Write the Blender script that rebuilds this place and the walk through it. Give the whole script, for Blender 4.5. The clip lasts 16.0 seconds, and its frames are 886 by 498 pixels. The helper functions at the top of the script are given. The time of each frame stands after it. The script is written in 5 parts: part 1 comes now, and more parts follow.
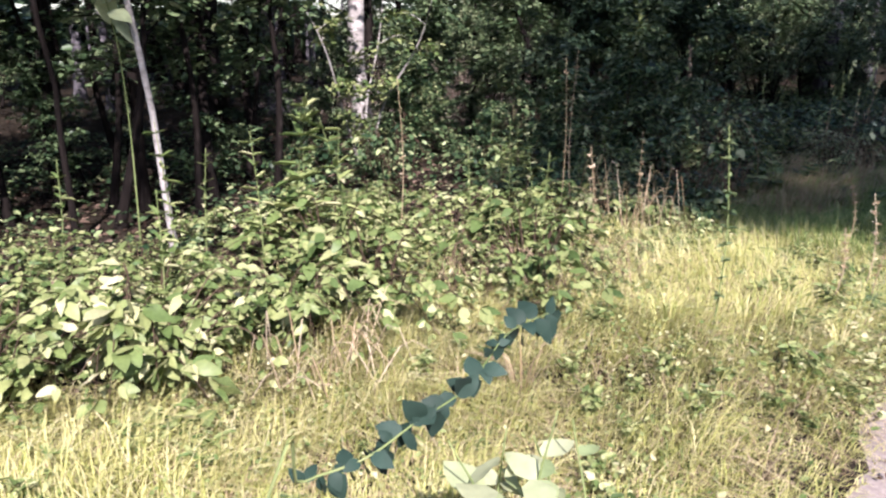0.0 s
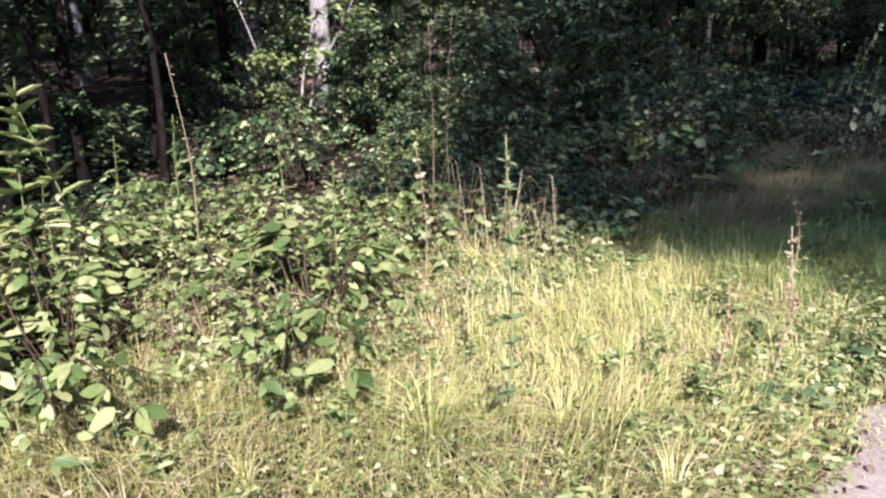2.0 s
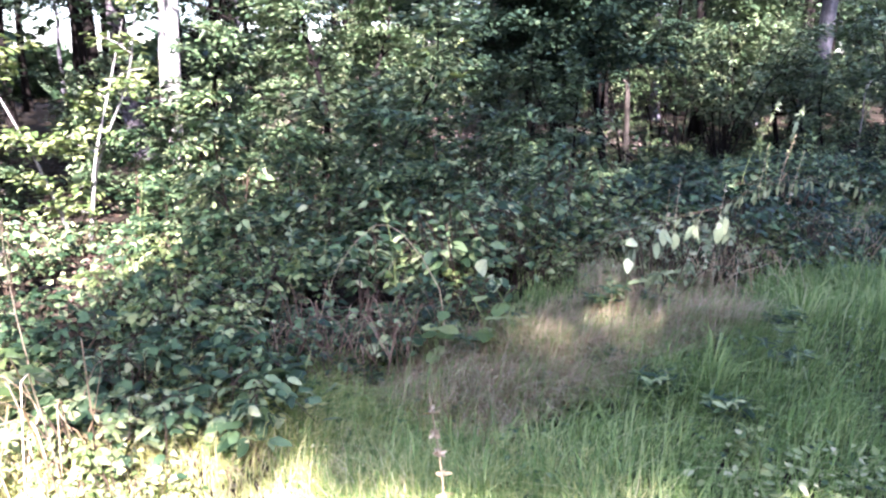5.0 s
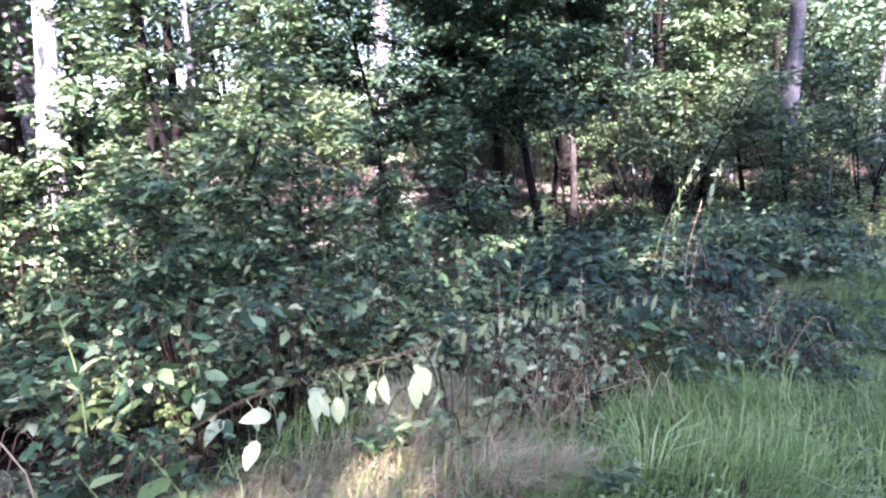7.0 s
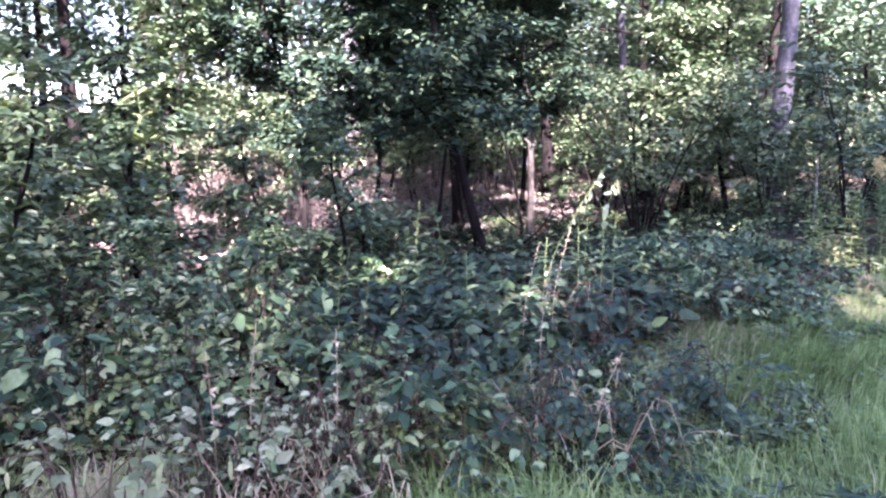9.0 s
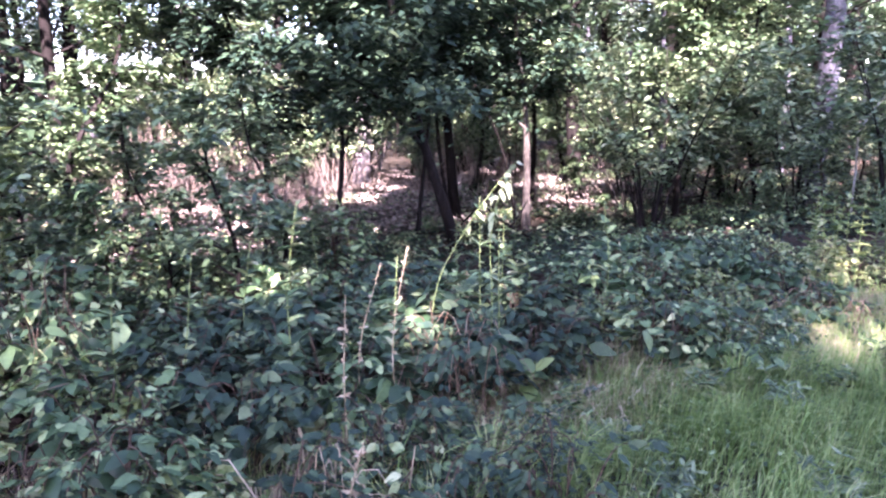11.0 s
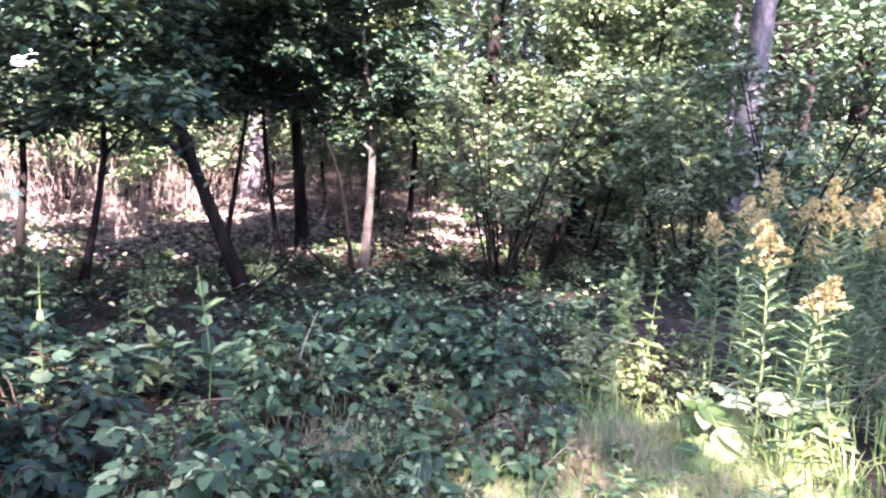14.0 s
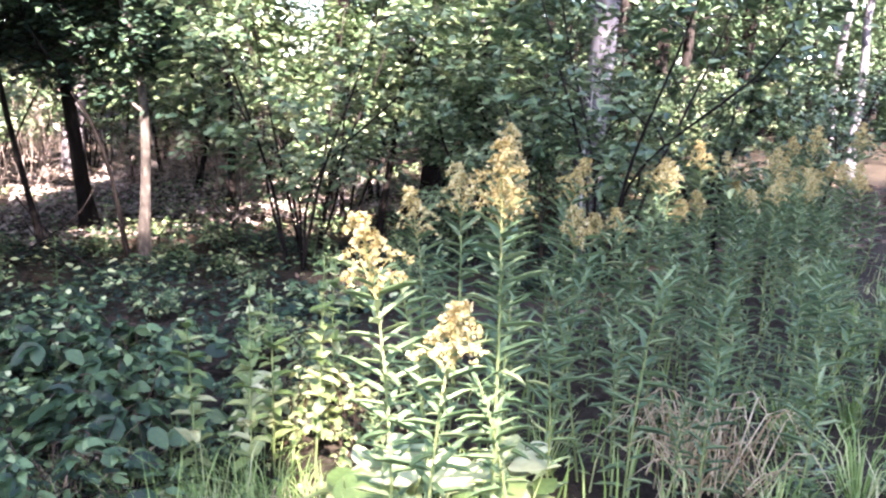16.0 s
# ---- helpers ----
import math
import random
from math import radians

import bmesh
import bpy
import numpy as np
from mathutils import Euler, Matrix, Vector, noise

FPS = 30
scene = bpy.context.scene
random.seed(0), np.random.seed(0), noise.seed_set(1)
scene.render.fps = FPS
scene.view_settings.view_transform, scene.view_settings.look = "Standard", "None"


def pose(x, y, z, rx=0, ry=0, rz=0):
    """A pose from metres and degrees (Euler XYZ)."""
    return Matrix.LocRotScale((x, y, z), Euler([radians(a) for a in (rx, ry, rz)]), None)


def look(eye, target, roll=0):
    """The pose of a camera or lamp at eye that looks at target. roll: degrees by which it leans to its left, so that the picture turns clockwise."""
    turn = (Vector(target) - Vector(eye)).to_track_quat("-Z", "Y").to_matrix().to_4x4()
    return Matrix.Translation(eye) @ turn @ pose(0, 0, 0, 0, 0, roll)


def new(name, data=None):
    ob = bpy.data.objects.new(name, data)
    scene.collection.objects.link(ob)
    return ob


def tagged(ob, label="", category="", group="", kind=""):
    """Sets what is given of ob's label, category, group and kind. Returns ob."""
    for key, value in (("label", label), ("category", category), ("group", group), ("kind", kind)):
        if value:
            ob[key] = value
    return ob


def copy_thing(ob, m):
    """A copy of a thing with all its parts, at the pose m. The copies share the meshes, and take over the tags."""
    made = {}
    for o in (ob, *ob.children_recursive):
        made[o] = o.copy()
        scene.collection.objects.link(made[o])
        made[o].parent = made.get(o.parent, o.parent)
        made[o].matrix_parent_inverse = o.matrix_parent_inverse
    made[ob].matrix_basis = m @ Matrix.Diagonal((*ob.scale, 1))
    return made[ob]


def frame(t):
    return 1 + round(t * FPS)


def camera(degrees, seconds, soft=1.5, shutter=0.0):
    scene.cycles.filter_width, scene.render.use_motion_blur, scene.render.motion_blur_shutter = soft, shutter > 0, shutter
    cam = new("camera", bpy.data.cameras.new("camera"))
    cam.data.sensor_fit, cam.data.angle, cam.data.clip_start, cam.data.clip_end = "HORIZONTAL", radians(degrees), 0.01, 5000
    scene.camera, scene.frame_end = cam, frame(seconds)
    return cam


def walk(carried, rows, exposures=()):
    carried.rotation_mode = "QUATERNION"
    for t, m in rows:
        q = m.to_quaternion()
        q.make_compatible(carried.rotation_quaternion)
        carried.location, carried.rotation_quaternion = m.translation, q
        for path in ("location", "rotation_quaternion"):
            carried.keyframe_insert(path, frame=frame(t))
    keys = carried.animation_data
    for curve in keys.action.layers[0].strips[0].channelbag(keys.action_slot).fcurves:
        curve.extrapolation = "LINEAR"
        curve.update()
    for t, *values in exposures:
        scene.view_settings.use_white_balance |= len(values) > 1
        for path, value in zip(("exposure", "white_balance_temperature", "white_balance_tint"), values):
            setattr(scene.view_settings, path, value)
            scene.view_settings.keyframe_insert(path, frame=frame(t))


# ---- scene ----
cam = camera(64.0, 16.0, 2.4)
PATH = [
    (0.0, (0.000, 0.000, 1.500), (2.039, 2.018, 0.623), 0.00),
    (0.5, (0.443, -0.068, 1.481), (2.331, 2.026, 0.456), 1.45),
    (1.0, (0.864, -0.086, 1.463), (2.682, 2.074, 0.450), 0.38),
    (1.5, (1.335, -0.042, 1.470), (3.175, 2.040, 0.338), -0.72),
    (2.0, (1.819, -0.049, 1.470), (3.673, 2.085, 0.466), -0.66),
    (2.5, (2.281, -0.055, 1.465), (4.291, 1.977, 0.553), 0.12),
    (3.0, (2.789, 0.004, 1.498), (4.802, 1.975, 0.468), -0.31),
    (5.5, (4.627, 0.019, 1.488), (6.563, 2.205, 0.798), -0.29),
    (6.0, (5.113, 0.108, 1.484), (7.127, 2.242, 0.861), 0.94),
    (6.5, (5.530, 0.111, 1.468), (7.552, 2.250, 0.886), -0.35),
    (7.0, (5.956, 0.045, 1.494), (7.903, 2.263, 0.958), -1.14),
    (7.5, (6.391, 0.064, 1.435), (8.321, 2.284, 0.847), 0.09),
    (8.0, (6.775, 0.075, 1.464), (8.680, 2.320, 0.892), -0.47),
    (8.5, (7.197, 0.032, 1.491), (8.974, 2.390, 0.961), -0.13),
    (9.0, (7.577, -0.008, 1.492), (9.447, 2.278, 0.961), -0.50),
    (9.5, (7.981, 0.004, 1.500), (9.835, 2.307, 0.989), -1.31),
    (12.0, (9.817, -0.055, 1.518), (11.346, 2.434, 0.833), -0.13),
    (12.5, (10.259, 0.006, 1.470), (11.900, 2.418, 0.770), 0.86),
    (13.0, (10.696, 0.081, 1.501), (12.407, 2.457, 0.847), 1.90),
    (13.5, (11.114, 0.099, 1.515), (12.696, 2.584, 0.948), 2.97),
    (14.0, (11.617, 0.205, 1.497), (13.280, 2.648, 0.981), 3.67),
    (14.5, (12.020, 0.282, 1.521), (13.799, 2.644, 1.011), 1.97),
    (15.0, (12.506, 0.261, 1.522), (14.242, 2.642, 0.955), 2.27),
    (15.5, (12.905, 0.284, 1.502), (14.642, 2.643, 0.859), 1.43),
    (16.0, (13.358, 0.389, 1.514), (15.239, 2.626, 0.838), 2.35),
]
EXPOSURES = [(0.0, 1.46, 6150, 24), (0.5, 1.5, 6150, 24), (1.5, 1.45, 6100, 22), (3.0, 1.42, 5950, 27), (5.4, 3.85, 5950, 30), (7.5, 4.0, 5850, 36), (8.5, 4.1, 5900, 41), (9.5, 4.17, 5950, 44), (12.0, 4.38, 6150, 43), (14.0, 4.44, 6300, 38), (16.0, 4.56, 6650, 27)]
walk(cam, [(t, look(eye, target, roll)) for t, eye, target, roll in PATH], EXPOSURES)

# ---- world, sun, light ----
SUN_EL, SUN_AZ = 44.0, 239.0          # height and compass angle (from +x, counter-clockwise) of the sun
TO_SUN = Vector((math.cos(radians(SUN_EL)) * math.cos(radians(SUN_AZ)), math.cos(radians(SUN_EL)) * math.sin(radians(SUN_AZ)), math.sin(radians(SUN_EL))))
world = bpy.data.worlds.new("world")
scene.world = world
world.use_nodes = True
_n = world.node_tree.nodes
_sky = _n.new("ShaderNodeTexSky")
_sky.sky_type, _sky.sun_disc = "NISHITA", False
_sky.sun_elevation, _sky.sun_rotation = radians(SUN_EL), radians(90 - SUN_AZ)
_n["Background"].inputs["Strength"].default_value = 0.09
world.node_tree.links.new(_sky.outputs["Color"], _n["Background"].inputs["Color"])
_sl = bpy.data.lights.new("sun", "SUN")
_sl.energy, _sl.angle, _sl.color = 5.0, radians(0.6), (1.0, 0.95, 0.86)
sun = new("sun", _sl)
sun.matrix_world = look((0, 0, 30), Vector((0, 0, 30)) - TO_SUN)


# ---- materials ----
def nodes_of(name):
    m = bpy.data.materials.new(name)
    m.use_nodes = True
    return m, m.node_tree.nodes, m.node_tree.links, m.node_tree.nodes["Principled BSDF"]


def ramp(nodes, stops):
    r = nodes.new("ShaderNodeValToRGB")
    while len(r.color_ramp.elements) < len(stops):
        r.color_ramp.elements.new(0.5)
    for e, (p, c) in zip(r.color_ramp.elements, stops):
        e.position, e.color = p, (*c, 1)
    return r


def leaf_material(name, stops, rough=0.5, through_light=0.3, spec=0.35, blotch=60.0):
    """Leaf tissue: colour by leaf and plant, blotches, light that passes through."""
    m, n, l, b = nodes_of(name)
    geo, info = n.new("ShaderNodeNewGeometry"), n.new("ShaderNodeObjectInfo")
    add = n.new("ShaderNodeMath")
    add.operation = "MULTIPLY_ADD"
    add.inputs[1].default_value, add.inputs[2].default_value = 0.75, 0.0
    l.new(geo.outputs["Random Per Island"], add.inputs[0])
    mul = n.new("ShaderNodeMath")
    mul.operation = "MULTIPLY_ADD"
    mul.inputs[1].default_value = 0.25
    l.new(info.outputs["Random"], mul.inputs[0])
    l.new(add.outputs[0], mul.inputs[2])
    r = ramp(n, stops)
    l.new(mul.outputs[0], r.inputs[0])
    noise_t, co = n.new("ShaderNodeTexNoise"), n.new("ShaderNodeTexCoord")
    noise_t.inputs["Scale"].default_value, noise_t.inputs["Detail"].default_value = blotch, 3
    l.new(co.outputs["Object"], noise_t.inputs["Vector"])
    hsv = n.new("ShaderNodeHueSaturation")
    mr = n.new("ShaderNodeMapRange")
    mr.inputs["To Min"].default_value, mr.inputs["To Max"].default_value = 0.6, 1.4
    l.new(noise_t.outputs["Fac"], mr.inputs["Value"])
    l.new(mr.outputs[0], hsv.inputs["Value"])
    l.new(r.outputs["Color"], hsv.inputs["Color"])
    l.new(hsv.outputs["Color"], b.inputs["Base Color"])
    b.inputs["Roughness"].default_value = rough
    b.inputs["Specular IOR Level"].default_value = spec
    tr, mix = n.new("ShaderNodeBsdfTranslucent"), n.new("ShaderNodeMixShader")
    l.new(hsv.outputs["Color"], tr.inputs["Color"])
    mix.inputs[0].default_value = through_light
    l.new(b.outputs[0], mix.inputs[1])
    l.new(tr.outputs[0], mix.inputs[2])
    l.new(mix.outputs[0], n["Material Output"].inputs["Surface"])
    return m


def rough_material(name, stops, scale, fine, rough=0.9, bump=0.4, stretch=(1, 1, 1), dist=0.02):
    """Bark, soil and litter: noise at two scales with relief."""
    m, n, l, b = nodes_of(name)
    co, mp = n.new("ShaderNodeTexCoord"), n.new("ShaderNodeMapping")
    mp.inputs["Scale"].default_value = stretch
    l.new(co.outputs["Object"], mp.inputs["Vector"])
    a, f = n.new("ShaderNodeTexNoise"), n.new("ShaderNodeTexNoise")
    for t, s in ((a, scale), (f, fine)):
        t.inputs["Scale"].default_value, t.inputs["Detail"].default_value = s, 6
        l.new(mp.outputs[0], t.inputs["Vector"])
    mx = n.new("ShaderNodeMix")
    mx.inputs[0].default_value = 0.45
    l.new(a.outputs["Fac"], mx.inputs[2])
    l.new(f.outputs["Fac"], mx.inputs[3])
    r = ramp(n, stops)
    l.new(mx.outputs[0], r.inputs[0])
    l.new(r.outputs["Color"], b.inputs["Base Color"])
    bp = n.new("ShaderNodeBump")
    bp.inputs["Strength"].default_value, bp.inputs["Distance"].default_value = bump, dist
    l.new(f.outputs["Fac"], bp.inputs["Height"])
    l.new(bp.outputs[0], b.inputs["Normal"])
    b.inputs["Roughness"].default_value = rough
    b.inputs["Specular IOR Level"].default_value = 0.06
    return m


# bramble leaf in two tones: shade put into the first, sunlight into the second
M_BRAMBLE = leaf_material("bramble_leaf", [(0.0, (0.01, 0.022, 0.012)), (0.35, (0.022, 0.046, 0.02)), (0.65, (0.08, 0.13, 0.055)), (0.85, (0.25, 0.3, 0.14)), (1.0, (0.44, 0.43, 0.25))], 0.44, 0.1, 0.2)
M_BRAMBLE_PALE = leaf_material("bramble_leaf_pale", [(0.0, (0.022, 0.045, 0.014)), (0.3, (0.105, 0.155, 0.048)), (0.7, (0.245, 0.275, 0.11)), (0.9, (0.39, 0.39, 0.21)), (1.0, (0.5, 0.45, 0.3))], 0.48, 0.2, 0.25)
M_SAPLING = leaf_material("sapling_leaf", [(0.0, (0.012, 0.026, 0.014)), (0.45, (0.053, 0.09, 0.04)), (0.8, (0.155, 0.2, 0.1)), (1.0, (0.33, 0.34, 0.21))], 0.4, 0.14, 0.3)
# leaf colours darkened to stand for the shade in glade and verge
M_SHADED_LEAF = leaf_material("shaded_leaf", [(0.0, (0.008, 0.016, 0.012)), (0.5, (0.02, 0.04, 0.026)), (0.85, (0.048, 0.075, 0.038)), (1.0, (0.12, 0.15, 0.075))], 0.52, 0.08, 0.12)
M_CANOPY = leaf_material("canopy_leaf", [(0.0, (0.03, 0.06, 0.025)), (0.6, (0.06, 0.1, 0.05)), (1.0, (0.15, 0.18, 0.11))], 0.5, 0.15, 0.3, 8.0)
M_HERB = leaf_material("herb_leaf", [(0.0, (0.045, 0.085, 0.04)), (0.5, (0.11, 0.165, 0.075)), (1.0, (0.24, 0.28, 0.14))], 0.5, 0.22, 0.25)
# light leaf colours that also carry the glare of direct sun
M_WHITE_LEAF = leaf_material("pale_leaf", [(0.0, (0.22, 0.28, 0.13)), (1.0, (0.42, 0.44, 0.28))], 0.4, 0.25, 0.4, 25.0)
M_GOLD = leaf_material("yellow_flower", [(0.0, (0.2, 0.14, 0.05)), (0.5, (0.4, 0.31, 0.13)), (1.0, (0.6, 0.53, 0.32))], 0.8, 0.2, 0.1)
# gold partly of dry blades, partly sunlight put into the colour
M_GRASS_DRY_SUNLIT = leaf_material("dry_sunlit_grass_blade", [(0.0, (0.27, 0.31, 0.07)), (0.35, (0.43, 0.43, 0.15)), (0.7, (0.6, 0.55, 0.27)), (1.0, (0.74, 0.67, 0.45))], 0.6, 0.3, 0.2, 20.0)
M_GRASS_GREEN = leaf_material("green_grass_blade", [(0.0, (0.05, 0.1, 0.025)), (0.5, (0.16, 0.245, 0.068)), (0.8, (0.3, 0.36, 0.135)), (1.0, (0.5, 0.46, 0.27))], 0.55, 0.3, 0.25, 20.0)
M_DULL_LEAF = leaf_material("dull_leaf", [(0.0, (0.06, 0.075, 0.035)), (0.5, (0.16, 0.19, 0.09)), (1.0, (0.38, 0.37, 0.23))], 0.7, 0.2, 0.2)
M_STRAW = leaf_material("straw", [(0.0, (0.2, 0.13, 0.07)), (0.5, (0.36, 0.275, 0.175)), (1.0, (0.55, 0.46, 0.34))], 0.8, 0.15, 0.2, 20.0)
M_RED_DRY = leaf_material("withered_leaf", [(0.0, (0.09, 0.055, 0.04)), (0.5, (0.2, 0.13, 0.09)), (1.0, (0.38, 0.28, 0.2))], 0.8, 0.2, 0.2)
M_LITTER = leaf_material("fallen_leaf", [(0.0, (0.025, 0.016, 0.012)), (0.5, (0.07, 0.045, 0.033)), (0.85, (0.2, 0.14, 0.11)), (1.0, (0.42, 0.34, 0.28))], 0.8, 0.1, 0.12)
# lighter copy of the fallen leaf that carries the sunlight of the far floor
M_LITTER_SUNLIT = leaf_material("sunlit_fallen_leaf", [(0.0, (0.1, 0.072, 0.06)), (0.5, (0.2, 0.155, 0.135)), (1.0, (0.36, 0.3, 0.265))], 0.8, 0.1, 0.12)
# pale brush colour that stands for sunlight behind the glade
M_BRUSH = rough_material("sunlit_brush", [(0.3, (0.12, 0.09, 0.075)), (0.6, (0.27, 0.21, 0.18)), (0.8, (0.42, 0.35, 0.31))], 9, 50, 0.85, 0.2)
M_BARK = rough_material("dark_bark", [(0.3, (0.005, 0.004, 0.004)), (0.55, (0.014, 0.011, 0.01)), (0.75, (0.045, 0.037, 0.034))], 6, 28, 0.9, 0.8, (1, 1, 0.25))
M_BARK_PALE = rough_material("pale_bark", [(0.3, (0.1, 0.09, 0.085)), (0.5, (0.3, 0.275, 0.265)), (0.7, (0.52, 0.49, 0.48))], 5, 22, 0.8, 0.5, (1, 1, 1.6))
M_BARK_GREY = rough_material("grey_bark", [(0.3, (0.035, 0.032, 0.036)), (0.5, (0.09, 0.083, 0.095)), (0.7, (0.22, 0.2, 0.22))], 5, 22, 0.85, 0.6, (1, 1, 0.6))
M_BARK_MOTTLED = rough_material("mottled_bark", [(0.38, (0.02, 0.017, 0.02)), (0.48, (0.07, 0.06, 0.068)), (0.56, (0.18, 0.155, 0.165)), (0.7, (0.34, 0.3, 0.315))], 7, 18, 0.8, 0.5, (1, 1, 1.4))
M_BARK_BROWN = rough_material("brown_bark", [(0.3, (0.025, 0.021, 0.019)), (0.5, (0.07, 0.058, 0.05)), (0.7, (0.19, 0.155, 0.135))], 6, 24, 0.85, 0.6, (1, 1, 0.5))
# leaf darkened to read as a shaded silhouette
M_SHADED_VINE_LEAF = leaf_material("shaded_vine_leaf", [(0.0, (0.008, 0.016, 0.012)), (0.6, (0.02, 0.04, 0.03)), (0.8, (0.03, 0.055, 0.042)), (1.0, (0.08, 0.12, 0.095))], 0.6, 0.05, 0.15)
M_FLOWER = leaf_material("bright_yellow_petal", [(0.0, (0.7, 0.5, 0.03)), (1.0, (0.8, 0.65, 0.08))], 0.6, 0.2, 0.2)
M_TWIG = rough_material("twig_bark", [(0.3, (0.035, 0.024, 0.018)), (0.6, (0.09, 0.062, 0.044)), (0.8, (0.2, 0.155, 0.12))], 9, 50, 0.8, 0.3)
M_STEM = rough_material("green_stem", [(0.3, (0.1, 0.14, 0.05)), (0.6, (0.2, 0.24, 0.1)), (0.8, (0.3, 0.28, 0.15))], 9, 60, 0.6, 0.1)
M_SOIL = rough_material("forest_soil", [(0.3, (0.01, 0.008, 0.006)), (0.5, (0.026, 0.02, 0.015)), (0.62, (0.045, 0.036, 0.027)), (0.75, (0.09, 0.072, 0.056))], 1.2, 22, 0.95, 0.9, (1, 1, 1), 0.05)
M_TRACK = rough_material("track_dirt", [(0.3, (0.12, 0.095, 0.085)), (0.5, (0.24, 0.2, 0.185)), (0.7, (0.36, 0.315, 0.29))], 1.3, 60, 0.95, 0.3, (1, 1, 1), 0.008)


# ---- mesh tools ----
rng = np.random.default_rng(7)


def mesh_from(name, verts, loops, sizes):
    """A mesh from arrays: places, corner indices and corners per face."""
    me = bpy.data.meshes.new(name)
    me.vertices.add(len(verts))
    me.vertices.foreach_set("co", np.asarray(verts, np.float32).ravel())
    me.loops.add(len(loops))
    me.loops.foreach_set("vertex_index", np.asarray(loops, np.int32))
    sizes = np.asarray(sizes, np.int32)
    me.polygons.add(len(sizes))
    me.polygons.foreach_set("loop_start", np.r_[0, np.cumsum(sizes)[:-1]].astype(np.int32))
    me.update(calc_edges=True)
    return me


class Geo:
    """Gathers blades, leaves and tubes into one mesh."""

    def __init__(self):
        self.v, self.l, self.s, self.n = [], [], [], 0

    def add(self, verts, loops, sizes):
        verts = np.asarray(verts, float).reshape(-1, 3)
        self.v.append(verts)
        self.l.append(np.asarray(loops).ravel() + self.n)
        self.s.append(np.asarray(sizes).ravel())
        self.n += len(verts)

    def mesh(self, name):
        return mesh_from(name, np.concatenate(self.v), np.concatenate(self.l), np.concatenate(self.s))

    def leaves(self, base, tip_dir, face, length, width=0.5, fold=0.12, droop=0.15, belly=0.35):
        """Pointed leaves of two folded halves: base (n, 3), tip direction, upper side, length (n)."""
        base, d, f = (np.atleast_2d(np.asarray(a, float)) for a in (base, tip_dir, face))
        n = len(base)
        length = np.broadcast_to(np.asarray(length, float), (n,))[:, None]
        d = d / (np.linalg.norm(d, axis=1, keepdims=True) + 1e-9)
        side = np.cross(f, d)
        side /= np.linalg.norm(side, axis=1, keepdims=True) + 1e-9
        up = np.cross(d, side)
        w = length * width * 0.5
        a1 = base + d * length * belly * 0.55
        a2 = base + d * length * (belly + 0.36) - up * length * droop * 0.45
        tip = base + d * length - up * length * droop
        v = np.stack([base, a1 + side * w + up * w * fold * 2, a2 + side * w * 0.72 + up * w * fold * 2, tip,
                      a2 - side * w * 0.72 + up * w * fold * 2, a1 - side * w + up * w * fold * 2], 1)
        q = np.array([0, 1, 2, 3, 0, 3, 4, 5])
        self.add(v, (np.arange(n)[:, None] * 6 + q), np.full(2 * n, 4))

    def toothed_leaves(self, base, tip_dir, face, length, width=0.6, fold=0.3, droop=0.3, curl=0.12):
        """Broad toothed leaves with a sunk midrib and a bent blade; droop (n) or one number."""
        base, d, f = (np.atleast_2d(np.asarray(a, float)) for a in (base, tip_dir, face))
        n = len(base)
        length = np.broadcast_to(np.asarray(length, float), (n,))[:, None]
        droop = np.broadcast_to(np.asarray(droop, float), (n,))[:, None]
        d = d / (np.linalg.norm(d, axis=1, keepdims=True) + 1e-9)
        side = np.cross(f, d)
        side /= np.linalg.norm(side, axis=1, keepdims=True) + 1e-9
        up = np.cross(d, side)
        w = length * width * 0.5
        rib = [base + d * length * u - up * length * droop * u * u for u in (0, 0.16, 0.42, 0.66, 0.86, 1)]
        edge = ((0.1, 0.55), (0.36, 1.0), (0.58, 0.86), (0.82, 0.5))
        cols = list(rib)
        for sg in (1, -1):
            for (u, wide), r in zip(edge, rib[1:5]):
                jut = rng.normal(0, curl, (n, 1)) + fold
                cols.append(r + d * length * (u - (0.16, 0.42, 0.66, 0.86)[edge.index((u, wide))]) + side * sg * w * wide + up * w * wide * jut)
        v = np.stack(cols, 1)
        half = [0, 6, 1, 1, 6, 7, 2, 2, 7, 8, 3, 3, 8, 9, 4, 4, 9, 5]
        other = [0, 1, 10, 1, 2, 11, 10, 2, 3, 12, 11, 3, 4, 13, 12, 4, 5, 13]
        self.add(v, np.arange(n)[:, None] * 14 + np.array(half + other), np.tile([3, 4, 4, 4, 3, 3, 4, 4, 4, 3], n))

    def blades(self, base, lean, length, width):
        """Grass blades that bend over: base (n, 3), lean (n, 3) sideways push at the tip."""
        n = len(base)
        length, width = length[:, None], np.broadcast_to(width, (n,))[:, None]
        side = np.stack([-lean[:, 1], lean[:, 0], np.zeros(n)], 1)
        side /= np.linalg.norm(side, axis=1, keepdims=True) + 1e-9
        up = np.array([[0, 0, 1.0]])
        mid = base + up * length * 0.55 + lean * length * 0.3
        tip = base + up * length * (1 - 0.35 * np.linalg.norm(lean, axis=1, keepdims=True)) + lean * length
        v = np.stack([base - side * width, base + side * width, mid + side * width * 0.8, mid - side * width * 0.8, tip], 1)
        q = np.array([0, 1, 2, 3, 3, 2, 4])
        self.add(v, np.arange(n)[:, None] * 5 + q, np.tile([4, 3], n))

    def tube(self, pts, radii, sides=6, knobs=0.0, root=None):
        """A tapered tube along points; root: a corner of the tube that it grows from. Returns its first corner."""
